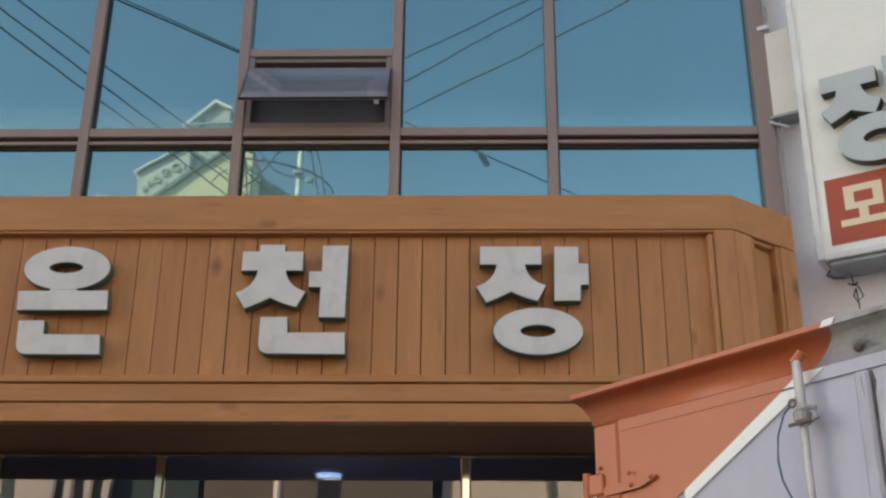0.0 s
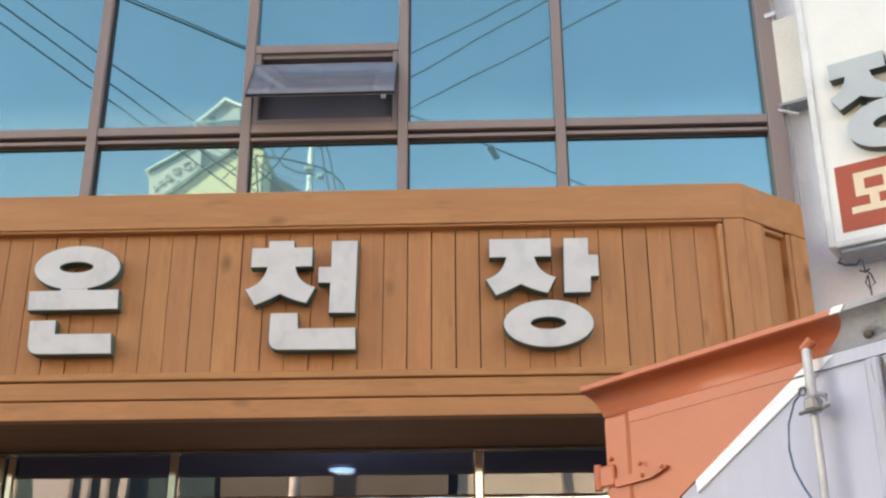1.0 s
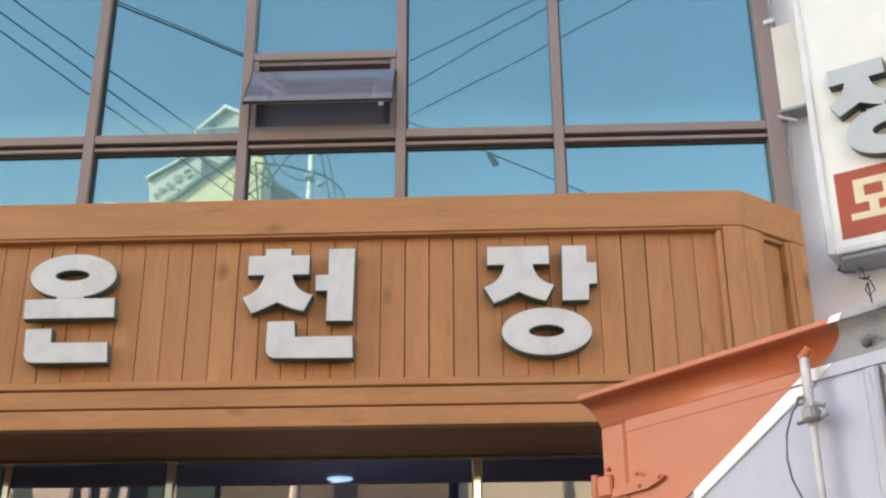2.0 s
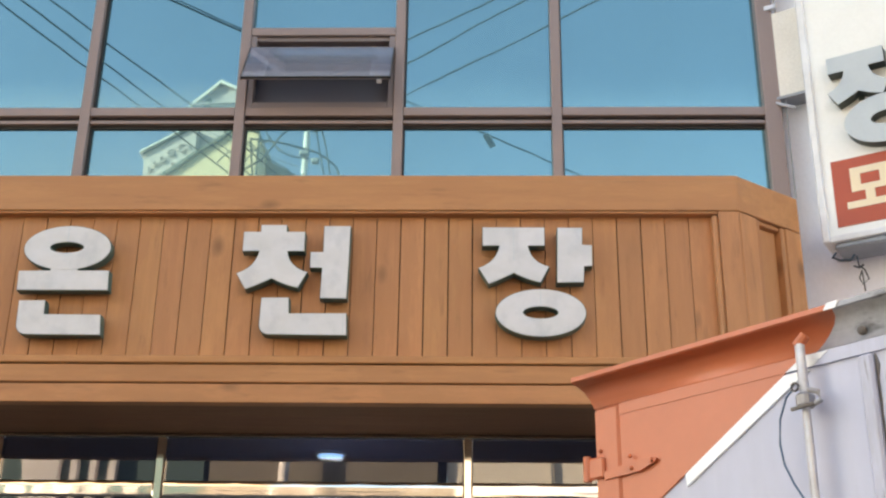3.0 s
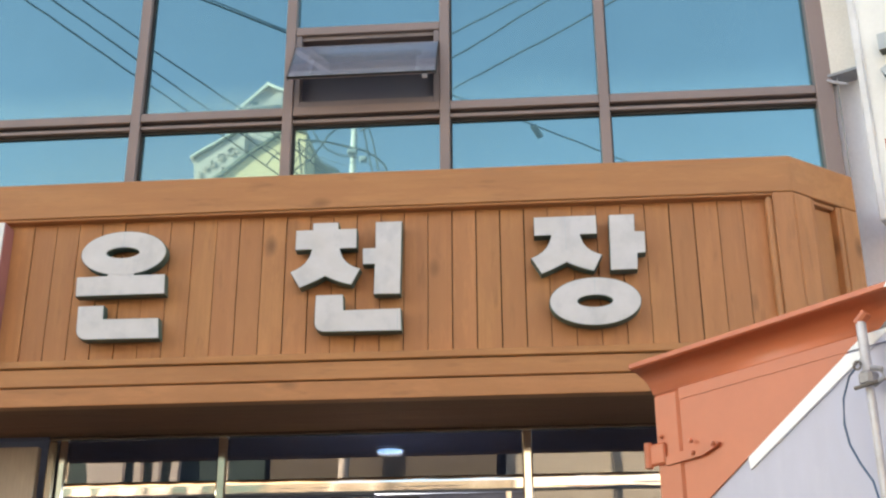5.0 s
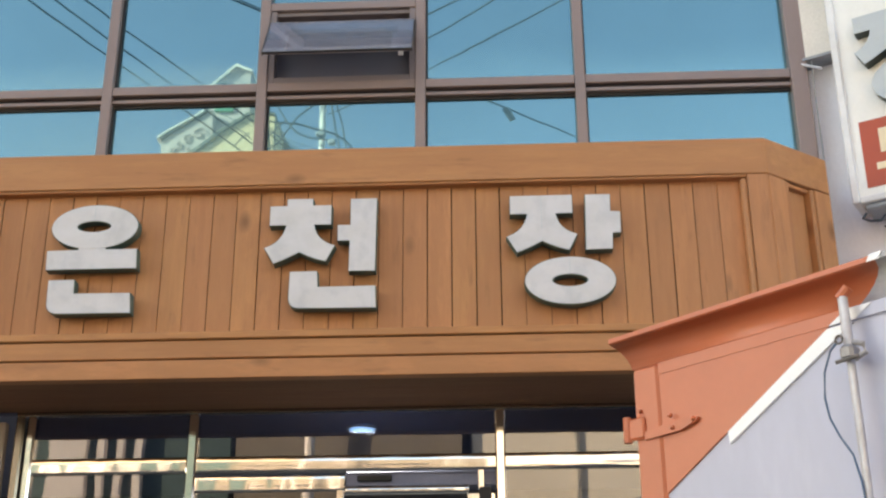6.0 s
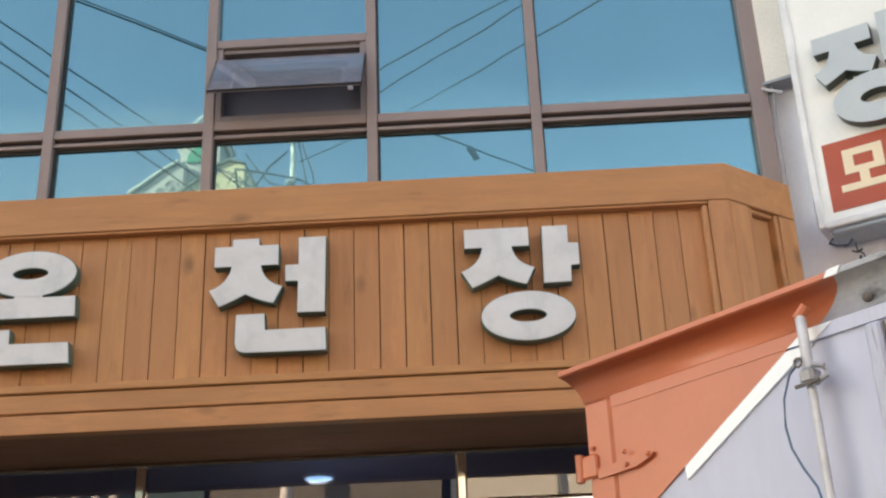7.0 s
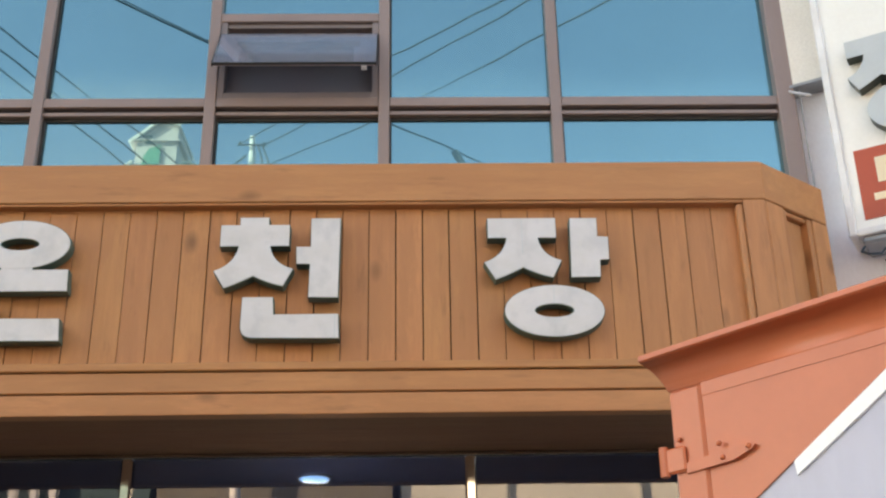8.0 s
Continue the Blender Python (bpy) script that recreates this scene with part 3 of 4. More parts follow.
def letter_cheon(f, k):
    bm = prism(tent(-0.768, 0.098, 3.647, 0.146, 0.166, 0.066), f, k, 0)
    add_prism(bm, [(-0.833, 3.735), (-0.711, 3.735), (-0.712, 3.781), (-0.833, 3.781)], f + 0.0012, k, 0)
    add_prism(bm, [(-0.529, 3.775), (-0.405, 3.775), (-0.410, 3.408), (-0.532, 3.410), (-0.530, 3.562), (-0.587, 3.563), (-0.589, 3.641), (-0.528, 3.641)], f, k, 0)
    add_prism(bm, [(-0.807, 3.410), (-0.681, 3.410), (-0.676, 3.332), (-0.407, 3.333), (-0.403, 3.227)] + arc(-0.76, 3.231, -0.809, 3.233, -0.809, 3.285), f, k, 0)
    return bm


def letter_jang(f, k):
    bm = prism(tent(0.374, 0.092, 3.677, 0.146, 0.164, 0.066), f, k, 0)
    add_prism(bm, [(0.584, 3.768), (0.699, 3.768), (0.697, 3.681), (0.743, 3.678), (0.741, 3.574), (0.703, 3.572), (0.699, 3.493), (0.577, 3.491)], f, k, 0)
    add_prism(bm, oval(0.497, 3.340, 0.208, 0.115), f, k, 0, oval(0.496, 3.341, 0.083, 0.031))
    return bm


for maker, lx, studs, seams in ((letter_o, -1.76, ((-1.76, 3.27), (-1.76, 3.49)), ((-1.762, 3.693, 3.772),)),
                                (letter_cheon, -0.66, ((-0.47, 3.6), (-0.6, 3.28)), ((-0.42, 3.23, 3.33),)),
                                (letter_jang, 0.48, ((0.64, 3.6), (0.374, 3.72)), ((0.374, 3.60, 3.768), (0.497, 3.374, 3.454)))):
    top = empty("channel_letter", pose(lx, LB, 3.225))
    tagged(top, "raised white channel letter with dark green sides on the fascia", "sign letter", "letters on the fascia")
    for name, f, k, m in (("face", LF, LM, LETTER), ("return", LM, LB, GREEN)):
        bm = maker(f, k)
        if name == "return":
            bm.normal_update()
            bmesh.ops.recalc_face_normals(bm, faces=bm.faces)
            push = {v: sum((Vector((n.normal.x, 0, n.normal.z)) for n in v.link_faces if abs(n.normal.y) < 0.5), Vector()) for v in bm.verts}
            for v, d in push.items():
                v.co += d.normalized() * 0.0036 if d.length > 1e-5 else d
        bmesh.ops.translate(bm, verts=bm.verts, vec=(-lx, -LB, -3.225))
        part(name, bm, m, top)
    for x, z in studs:
        part("stud", tube([(x - lx, -0.004, z - 3.225), (x - lx, PL + 0.002 - LB, z - 3.225)], 0.012, 8), BLACK, top)
    for x, z0, z1 in seams:
        part("face_seam", box(x - lx - 0.0012, x - lx + 0.0012, LF - LB - 0.0007, LF - LB + 0.001, z0 - 3.225, z1 - 3.225), LETTER_G, top)

# ---- small light box with green lettering ----
mx0, mx1, mz0, mz1 = -2.80, -2.357, 3.166, 3.835
small = empty("light_box_sign", pose((mx0 + mx1) / 2, PL, mz0))
tagged(small, "small white light box sign with green lettering and faded red sides", "sign")


def in_small(name, bm, material, label=""):
    bmesh.ops.translate(bm, verts=bm.verts, vec=(-(mx0 + mx1) / 2, -PL, -mz0))
    return part(name, bm, material, small, label)


in_small("casing", box(mx0, mx1, 4.974, PL - 0.001, mz0, mz1, 0.004), PINK, "faded red sheet casing")
in_small("face", box(mx0 + 0.004, mx1 - 0.004, 4.968, 4.974, mz0 + 0.004, mz1 - 0.004), WHITE_FACE)
txt = bpy.data.curves.new("lettering", "FONT")
txt.body, txt.size, txt.extrude, txt.align_x, txt.align_y = "MOTEL", 0.20, 0.001, "CENTER", "TOP"
txt.offset = 0.004
tob = new("lettering_tmp", txt)
dep = bpy.context.evaluated_depsgraph_get()
tme = bpy.data.meshes.new_from_object(tob.evaluated_get(dep))
bpy.data.objects.remove(tob)
xs = [v.co.x for v in tme.vertices]
ys = [v.co.y for v in tme.vertices]
sxx, syy = 0.60 / (max(xs) - min(xs)), 0.19 / (max(ys) - min(ys))
for v in tme.vertices:
    a, b, c = (v.co.x - min(xs)) * sxx, (v.co.y - max(ys)) * syy, v.co.z
    v.co = (b + mx1 - 0.038 - (mx0 + mx1) / 2, 4.966 - c - PL, mz1 - 0.028 - a - mz0)
tme.materials.append(SIGN_GREEN)
tob = new("lettering", tme)
tob.parent = small

# ---- entrance ----
def bulged(x0, x1, y0, y1, z0, z1, out=0.0035, n=8):
    """A steel bar whose sheet front bows outwards."""
    prof = [(y0 - out * (1 - (2 * i / n - 1) ** 2), z0 + (z1 - z0) * i / n) for i in range(n + 1)] + [(y1, z1), (y1, z0)]
    bm = bmesh.new()
    cols = 24
    rings = [[bm.verts.new((x0 + (x1 - x0) * j / cols, y + (0.0016 * math.sin(j * 2.1 + x0 * 5) * math.sin(j * 0.9) if y < y0 - 0.001 else 0), z)) for y, z in prof] for j in range(cols + 1)]
    for a, c in zip(rings, rings[1:]):
        for i in range(len(prof)):
            k = (i + 1) % len(prof)
            bm.faces.new((a[i], a[k], c[k], c[i])).smooth = i < n
    return bm



DY = 5.65
door = empty("door_1", pose(0, 0, 0))
structure(door, "glass entrance with polished steel posts and bars", "entrance")
for x0, x1 in ((-2.282, -2.235), (-2.222, -2.178), (-1.401, -1.349), (0.132, 0.182), (1.70, 1.75)):
    part("post", box(x0, x1, DY - 0.03, DY + 0.05, 0.0, 2.8955, 0.009), STEEL_D if x0 < -2.25 else STEEL, door)
for x0, x1 in ((-2.178, -1.401), (-1.349, 0.132), (0.182, 1.70)):
    part("transom_bar", bulged(x0, x1, DY - 0.016, DY + 0.04, 2.600, 2.676), STEEL, door)
    part("transom_pane", box(x0, x1, DY, DY + 0.01, 2.676, 2.916), DOOR_GLASS, door)
part("head_rail", box(-2.282, 1.75, DY - 0.024, DY - 0.001, 2.896, 2.9155, 0.003), STEEL_D, door)
part("side_pane", box(-2.178, -1.401, DY, DY + 0.01, 0.12, 2.598), DOOR_GLASS, door)
part("side_pane", box(0.182, 1.70, DY, DY + 0.01, 0.12, 2.598), DOOR_GLASS, door)
part("door_leaf_pane", box(-1.349, -0.65, DY + 0.005, DY + 0.017, 0.12, 2.506), DOOR_GLASS, door)
part("door_rail", bulged(-1.349, -0.61, DY - 0.008, DY + 0.035, 2.504, 2.582, 0.0025), STEEL, door)
part("door_stile", box(-0.65, -0.61, DY - 0.01, DY + 0.035, 0.12, 2.506, 0.004), STEEL, door)
part("door_header", box(-0.61, 0.132, DY + 0.03, DY + 0.09, 2.530, 2.598, 0.004), INDIGO, door)
part("door_header_track", bulged(-0.61, 0.0, DY + 0.015, DY + 0.05, 2.487, 2.528, 0.006), STEEL, door)
part("closer_plate", box(0.045, 0.075, DY - 0.005, DY + 0.03, 2.50, 2.598, 0.003), STEEL, door)
part("closer_arm", box(0.05, 0.11, DY - 0.03, DY + 0.01, 2.32, 2.51, 0.006), BLACK, door)
part("closer_box", box(-0.01, 0.125, DY, DY + 0.05, 2.43, 2.485, 0.004), STEEL, door)
part("sensor", box(-0.55, -0.38, DY + 0.005, DY + 0.03, 2.55, 2.58, 0.004), BLACK, door)
part("side_panel", box(-3.6, -2.335, DY - 0.02, DY + 0.03, 0.0, 2.868, 0.004), TAN_PANEL, door, "beige panel beside the entrance")

# lobby ceiling lamp
lamp = empty("ceiling_lamp", pose(-0.577, 6.05, 2.905))
tagged(lamp, "round recessed downlight glowing cool white in the lobby ceiling", "ceiling lamp")
bm = bmesh.new()
bmesh.ops.create_cone(bm, cap_ends=True, segments=32, radius1=0.066, radius2=0.070, depth=0.012)
part("lens", bm, LAMP_GLOW, lamp)
bm = bmesh.new()
ring_o, ring_i = oval(0, 0, 0.082, 0.082, 32), oval(0, 0, 0.071, 0.071, 32)
add_prism(bm, ring_o, -0.008, 0.004, 0, ring_i)
bmesh.ops.rotate(bm, verts=bm.verts, matrix=Matrix.Rotation(radians(90), 3, "X"))
part("bezel", bm, GALV, lamp)

lob = new("lamp_light", bpy.data.lights.new("lamp_light", "AREA"))
lob.data.shape, lob.data.size, lob.data.energy, lob.data.color = "DISK", 0.14, 14.0, (0.7, 0.85, 1.0)
lob.matrix_world = look((-0.577, 6.05, 2.89), (-0.577, 6.05, 0))

# ---- neighbour wall and the tall sign ----
SD = -30.0
wall_m = pose(1.885, 5.72, 0, 0, 0, SD)
nb = part("wall_neighbour", box(0, 9, 0.0, 0.3, 0, 15), PLASTER)
nb.matrix_world = wall_m
structure(nb, "white plastered wall of the neighbouring house, bluish in shade", "wall")
sign_m = pose(2.04, 5.40, 3.94, 0, 0, SD) @ Matrix.Scale(0.976, 4)
big = empty("wall_sign", sign_m)
tagged(big, "tall white sign box with grey raised letter and red motel panel", "sign")
SW = 0.76
part("casing", box(-0.075, SW + 0.075, 0.0, 0.20, -0.06, 3.2, 0.006), WHITE_METAL, big)
part("edge_frame", box(-0.085, -0.045, -0.025, 0.205, -0.075, 3.2, 0.006), WHITE_METAL, big)
part("edge_frame", box(SW + 0.045, SW + 0.085, -0.025, 0.205, -0.075, 3.2, 0.006), WHITE_METAL, big)
part("bottom_frame", box(-0.045, SW + 0.045, -0.025, 0.19, -0.082, -0.045, 0.006), WHITE_METAL, big)
part("underside", box(-0.03, SW + 0.03, -0.01, 0.19, -0.12, -0.083, 0.012), GREY_METAL, big)
part("face", box(-0.045, SW + 0.045, -0.006, 0.0, -0.045, 3.2), WHITE_FACE, big)
part("red_panel", box(0.0, SW, -0.010, -0.006, 0.0, 0.378), RED, big, "red film panel")


def strokes(rects, y0, y1, bm=None):
    bm = bm or bmesh.new()
    for x0, z0, x1, z1 in rects:
        add_prism(bm, [(x0, z0), (x1, z0), (x1, z1), (x0, z1)], y0, y1)
    return bm


# the two syllables on the red panel
mo = strokes([(0.062, 0.090, 0.318, 0.128), (0.160, 0.128, 0.208, 0.182)], -0.0125, -0.010)
add_prism(mo, [(0.092, 0.182), (0.290, 0.182), (0.290, 0.318), (0.092, 0.318)], -0.0125, -0.010, 0, [(0.143, 0.217), (0.240, 0.217), (0.240, 0.279), (0.143, 0.279)])
part("lettering", mo, CREAM, big)
tel = strokes([(0.350, 0.293, 0.475, 0.327), (0.350, 0.252, 0.455, 0.276), (0.350, 0.202, 0.480, 0.232), (0.350, 0.232, 0.392, 0.252), (0.350, 0.276, 0.392, 0.293),
               (0.472, 0.246, 0.505, 0.272), (0.505, 0.195, 0.550, 0.338), (0.575, 0.195, 0.625, 0.338),
               (0.400, 0.150, 0.635, 0.178), (0.590, 0.125, 0.635, 0.150), (0.400, 0.102, 0.635, 0.125), (0.400, 0.078, 0.440, 0.102), (0.400, 0.052, 0.635, 0.078)], -0.0125, -0.010)
part("lettering", tel, CREAM, big)
# the raised grey letter above
glyph = part("raised_letter", box(0.19, 0.22, -0.02, -0.008, 0.70, 0.92), DARK_RETURN, big, "raised grey letter with dark sides")
for name, lf, lb, m in (("face", -0.078, -0.073, LETTER_G), ("return", -0.073, -0.006, DARK_RETURN)):
    bm = prism(tent(0.205, 0.095, 0.865, 0.148, 0.160, 0.064), lf, lb)
    add_prism(bm, [(0.395, 0.715), (0.510, 0.715), (0.510, 0.805), (0.565, 0.805), (0.565, 0.905), (0.510, 0.905), (0.510, 1.0), (0.395, 1.0)], lf, lb)
    add_prism(bm, oval(0.325, 0.538, 0.215, 0.140), lf, lb, 0, oval(0.328, 0.540, 0.082, 0.038))
    part(name, bm, m, glyph)

# bracket and straps that hold the sign to the wall
br = empty("sign_bracket", pose(1.90, 5.70, 4.80, 0, 0, SD))
tagged(br, "beige sheet bracket fixing the sign to the wall", "bracket")
part("cover", box(0.02, 0.21, -0.10, 0.02, 0.02, 0.56, 0.004), BEIGE, br)
part("bottom_plate", box(0.0, 0.21, -0.11, 0.02, 0.0, 0.018, 0.003), GREY_METAL, br)
part("strap", tube([(-0.02, -0.10, 0.0), (0.05, -0.12, -0.05), (0.11, -0.12, -0.08)], 0.008, 6), GALV, br)
part("strap", box(-0.01, 0.06, -0.12, -0.10, 0.58, 0.61, 0.003), GALV, br)
wire = part("thin_cable", tube([(1.895, 5.60, 5.55), (1.902, 5.62, 5.2), (1.905, 5.60, 4.95), (1.902, 5.61, 4.6), (1.90, 5.60, 4.2)], 0.004, 6), GREY_METAL)
tagged(wire, "thin grey cable down the edge of the glazing", "cable")
knot = empty("cable_knot", pose(2.065, 5.340, 3.775, 0, 0, SD))
tagged(knot, "knotted dark cable hanging below the sign", "cable")
part("loop", tube([(-0.07, 0, 0.02), (-0.085, -0.02, -0.01), (-0.05, -0.03, -0.035), (0.0, -0.02, -0.04), (0.02, -0.01, -0.01)], 0.006, 6), CABLE, knot)
part("tail", tube([(0.03, -0.01, -0.02), (0.035, -0.015, -0.075), (0.06, -0.02, -0.10), (0.075, -0.015, -0.15), (0.045, -0.02, -0.175), (0.03, -0.015, -0.14), (0.045, -0.01, -0.10), (0.05, -0.012, -0.21)], 0.004, 6), CABLE, knot)
part("tie", tube([(0.01, -0.01, -0.07), (0.035, -0.015, -0.085), (0.06, -0.02, -0.075)], 0.005, 6), CABLE, knot)

# ---- box truck ----
TA = math.degrees(math.atan2(-0.749, 0.663))
truck = empty("box_truck", pose(0.538, 3.239, 0, 0, 0, TA))
tagged(truck, "box truck with orange and grey painted cargo body", "truck")
# local frame: x along the side, y into the body, z up
TL, TW = 3.3, 1.72


def in_truck(name, bm, material, label="", parent=None):
    return part(name, bm, material, parent or truck, label)


in_truck("cargo_body", box(0.03, TL, 0.012, TW, 0.75, 2.40, 0.006), TRUCK_WORN, "grey-white sheet cargo body")
in_truck("corner_post", box(0.012, 0.112, 0.001, 0.1, 0.75, 2.414, 0.010), ORANGE, "orange corner post")
in_truck("rear_door", box(0.0, 0.028, 0.06, TW / 2 - 0.003, 0.8, 2.38, 0.004), TRUCK_BLUE, "dark blue rear door")
in_truck("rear_door", box(0.0, 0.028, TW / 2 + 0.003, TW - 0.02, 0.8, 2.38, 0.004), TRUCK_BLUE, "dark blue rear door")


def cap(bm, s0, s1, e0=0.0, lean=0.0):
    """A length of the roof edge: a thin upright lip over a sloping underside; s0..s1 along the side, out-reaching by e0 at the start, its end leaning by lean."""
    prof = [(-0.022, 2.518), (-0.024, 2.504), (-0.018, 2.500), (0.004, 2.491), (0.016, 2.476), (0.020, 2.457), (0.017, 2.437), (0.011, 2.420), (0.006, 2.413), (0.10, 2.413), (0.10, 2.526)]
    a = [bm.verts.new((s0 - (e0 * max(0.0, min(1.0, (z - 2.413) / 0.085)) if y < 0.05 else 0.0), y, z)) for y, z in prof]
    b = [bm.verts.new((s1 - lean * max(0.0, min(1.0, (2.50 - z) / 0.09)), y, z)) for y, z in prof]
    n = len(prof)
    for i in range(n):
        bm.faces.new((a[i], a[(i + 1) % n], b[(i + 1) % n], b[i]))
    for f in bm.faces:
        f.smooth = 2.405 < f.calc_center_median().z < 2.497
    bm.faces.new(a[::-1])
    bm.faces.new(b)
    return bm


in_truck("roof_edge", cap(bmesh.new(), 0.012, 0.850, 0.062, 0.075), ORANGE, "orange roof edge")
in_truck("edge_band", prism([(0.828, 2.5025), (0.862, 2.5025), (0.874, 2.5200), (0.840, 2.5200)], -0.027, -0.0235), STRIPE, "white band on the lip of the roof edge")
grey_cap = cap(bmesh.new(), 0.850, TL)
for v in grey_cap.verts:
    if v.co.x < 1.0:
        v.co.x -= 0.075 * max(0.0, min(1.0, (2.50 - v.co.z) / 0.09))
in_truck("roof_edge", grey_cap, EDGE_GREY, "worn grey length of the roof edge, shade under its lip painted in")
in_truck("roof", box(-0.02, TL, 0.101, TW + 0.03, 2.43, 2.526, 0.01), TRUCK, "grey roof sheet")


# livery: an orange field bounded by a slanted edge, then a white stripe
SL = 0.60                       # rise of the slant per metre along the side
def edge(z, off=0.0):
    return 0.325 + off + (z - 2.165) / SL


in_truck("top_rail", prism([(0.1125, 2.379), (edge(2.379), 2.379), (edge(2.412), 2.412), (0.1125, 2.412)], 0.0040, 0.05), ORANGE)
in_truck("top_rail", prism([(edge(2.379, 0.0005), 2.379), (TL, 2.379), (TL, 2.412), (edge(2.412, 0.0005), 2.412)], 0.0040, 0.05), TRUCK_WORN)
orange = [(0.1125, 2.379), (0.1125, 2.165 - SL * (0.325 - 0.1125)), (edge(2.379), 2.379)]
in_truck("orange_panel", prism(orange, 0.006, 0.0125), ORANGE, "orange painted panel")
stripe = [(edge(2.171, 0.003), 2.171), (edge(2.138, 0.062), 2.138), (edge(2.374, 0.078), 2.374), (edge(2.374, 0.003), 2.374)]
in_truck("white_stripe", prism(stripe, 0.005, 0.0125), STRIPE, "bright white stripe")
stripe = [(edge(2.379, 0.003), 2.379), (edge(2.379, 0.078), 2.379), (edge(2.41, 0.078), 2.41), (edge(2.41, 0.003), 2.41)]
in_truck("white_stripe", prism(stripe, 0.0015, 0.0045), STRIPE, "bright white stripe")
# strap hinge on the corner
hinge = in_truck("strap_hinge", box(-0.018, 0.055, -0.009, 0.000, 2.202, 2.266, 0.006), ORANGE, "orange strap hinge")
in_truck("hinge_knuckle", tube([(-0.010, -0.006, 2.198), (-0.010, -0.006, 2.272)], 0.012, 10), ORANGE, "", hinge)
strap = prism([(0.055, 2.196), (0.055, 2.221), (0.19, 2.233), (0.240, 2.233), (0.250, 2.227), (0.243, 2.219), (0.19, 2.202)], -0.007, 0.004)
in_truck("hinge_strap", strap, ORANGE, "", hinge)
for s, z in ((0.040, 2.283), (0.155, 2.249), (0.160, 2.214), (0.234, 2.226)):
    bm = bmesh.new()
    bmesh.ops.create_icosphere(bm, subdivisions=2, radius=0.007)
    bmesh.ops.translate(bm, verts=bm.verts, vec=(s, -0.004 if z > 2.25 else -0.009, z))
    in_truck("rivet", bm, ORANGE, "", hinge)
# lock rod with its keeper
RS = 0.757
rod = in_truck("lock_rod", tube([(RS, -0.035, 1.0), (RS, -0.035, 2.29)], 0.0105, 12), GALV, "galvanised lock rod")
in_truck("rod_sleeve", tube([(RS, -0.035, 2.28), (RS - 0.004, -0.03, 2.43)], 0.0125, 12), GALV, "", rod)
in_truck("rod_cap", tube([(RS - 0.012, -0.03, 2.428), (RS + 0.014, -0.026, 2.452)], 0.014, 10), ORANGE, "orange painted fitting", rod)
in_truck("clamp", box(RS - 0.020, RS + 0.018, -0.054, -0.01, 2.266, 2.304, 0.008), CLAMP, "worn steel clamp", rod)
in_truck("clamp_lug", tube([(RS + 0.02, -0.05, 2.305), (RS + 0.044, -0.045, 2.297), (RS + 0.050, -0.045, 2.274), (RS + 0.02, -0.05, 2.262)], 0.007, 8), CLAMP, "", rod)
in_truck("clamp_ring", tube([(RS - 0.01 + 0.010 * math.cos(a), -0.060, 2.316 + 0.010 * math.sin(a)) for a in [i * math.pi / 6 for i in range(13)]], 0.003, 6), RUST, "", rod)
in_truck("clamp_pin", tube([(RS - 0.028, -0.056, 2.263), (RS + 0.036, -0.056, 2.266)], 0.005, 8), RUST, "", rod)
in_truck("cord", tube([(RS - 0.016, -0.060, 2.310), (RS - 0.040, -0.055, 2.296), (RS - 0.074, -0.04, 2.25), (RS - 0.088, -0.03, 2.19), (RS - 0.084, -0.025, 2.14), (RS - 0.062, -0.025, 2.09), (RS - 0.030, -0.03, 2.04), (RS - 0.004, -0.05, 1.97), (RS + 0.004, -0.052, 1.88), (RS + 0.004, -0.052, 1.8)], 0.0028, 6), CABLE_B, "thin dark blue cord")
# side door seams
for s in (0.892, 1.56, 2.26):
    in_truck("side_rib", box(s, s + 0.038, -0.006, 0.014, 0.78, 2.375, 0.006), TRUCK_WORN)
    rg = random.Random(int(s * 100))
    zs = [0.78 + i * 0.029 for i in range(56)]
    ws = [rg.choice((0.001, 0.002, 0.003, 0.004, 0.009)) for _ in zs]
    in_truck("seam", prism([(s + 0.0385, z) for z in zs] + [(s + 0.041 + w, z) for z, w in zip(zs[::-1], ws)], 0.0095, 0.0135), RUST, "grimy seam")
bm = bmesh.new()
bmesh.ops.create_icosphere(bm, subdivisions=2, radius=0.012)
bmesh.ops.translate(bm, verts=bm.verts, vec=(0.905, 0.012, 2.44))
in_truck("bolt", bm, RUST)
in_truck("chassis", box(0.1, TL + 1.6, 0.35, TW - 0.35, 0.5, 0.74, 0.02), BLACK, "black steel chassis")
in_truck("rear_bumper", box(-0.06, 0.03, 0.1, TW - 0.1, 0.42, 0.55, 0.02), GALV)
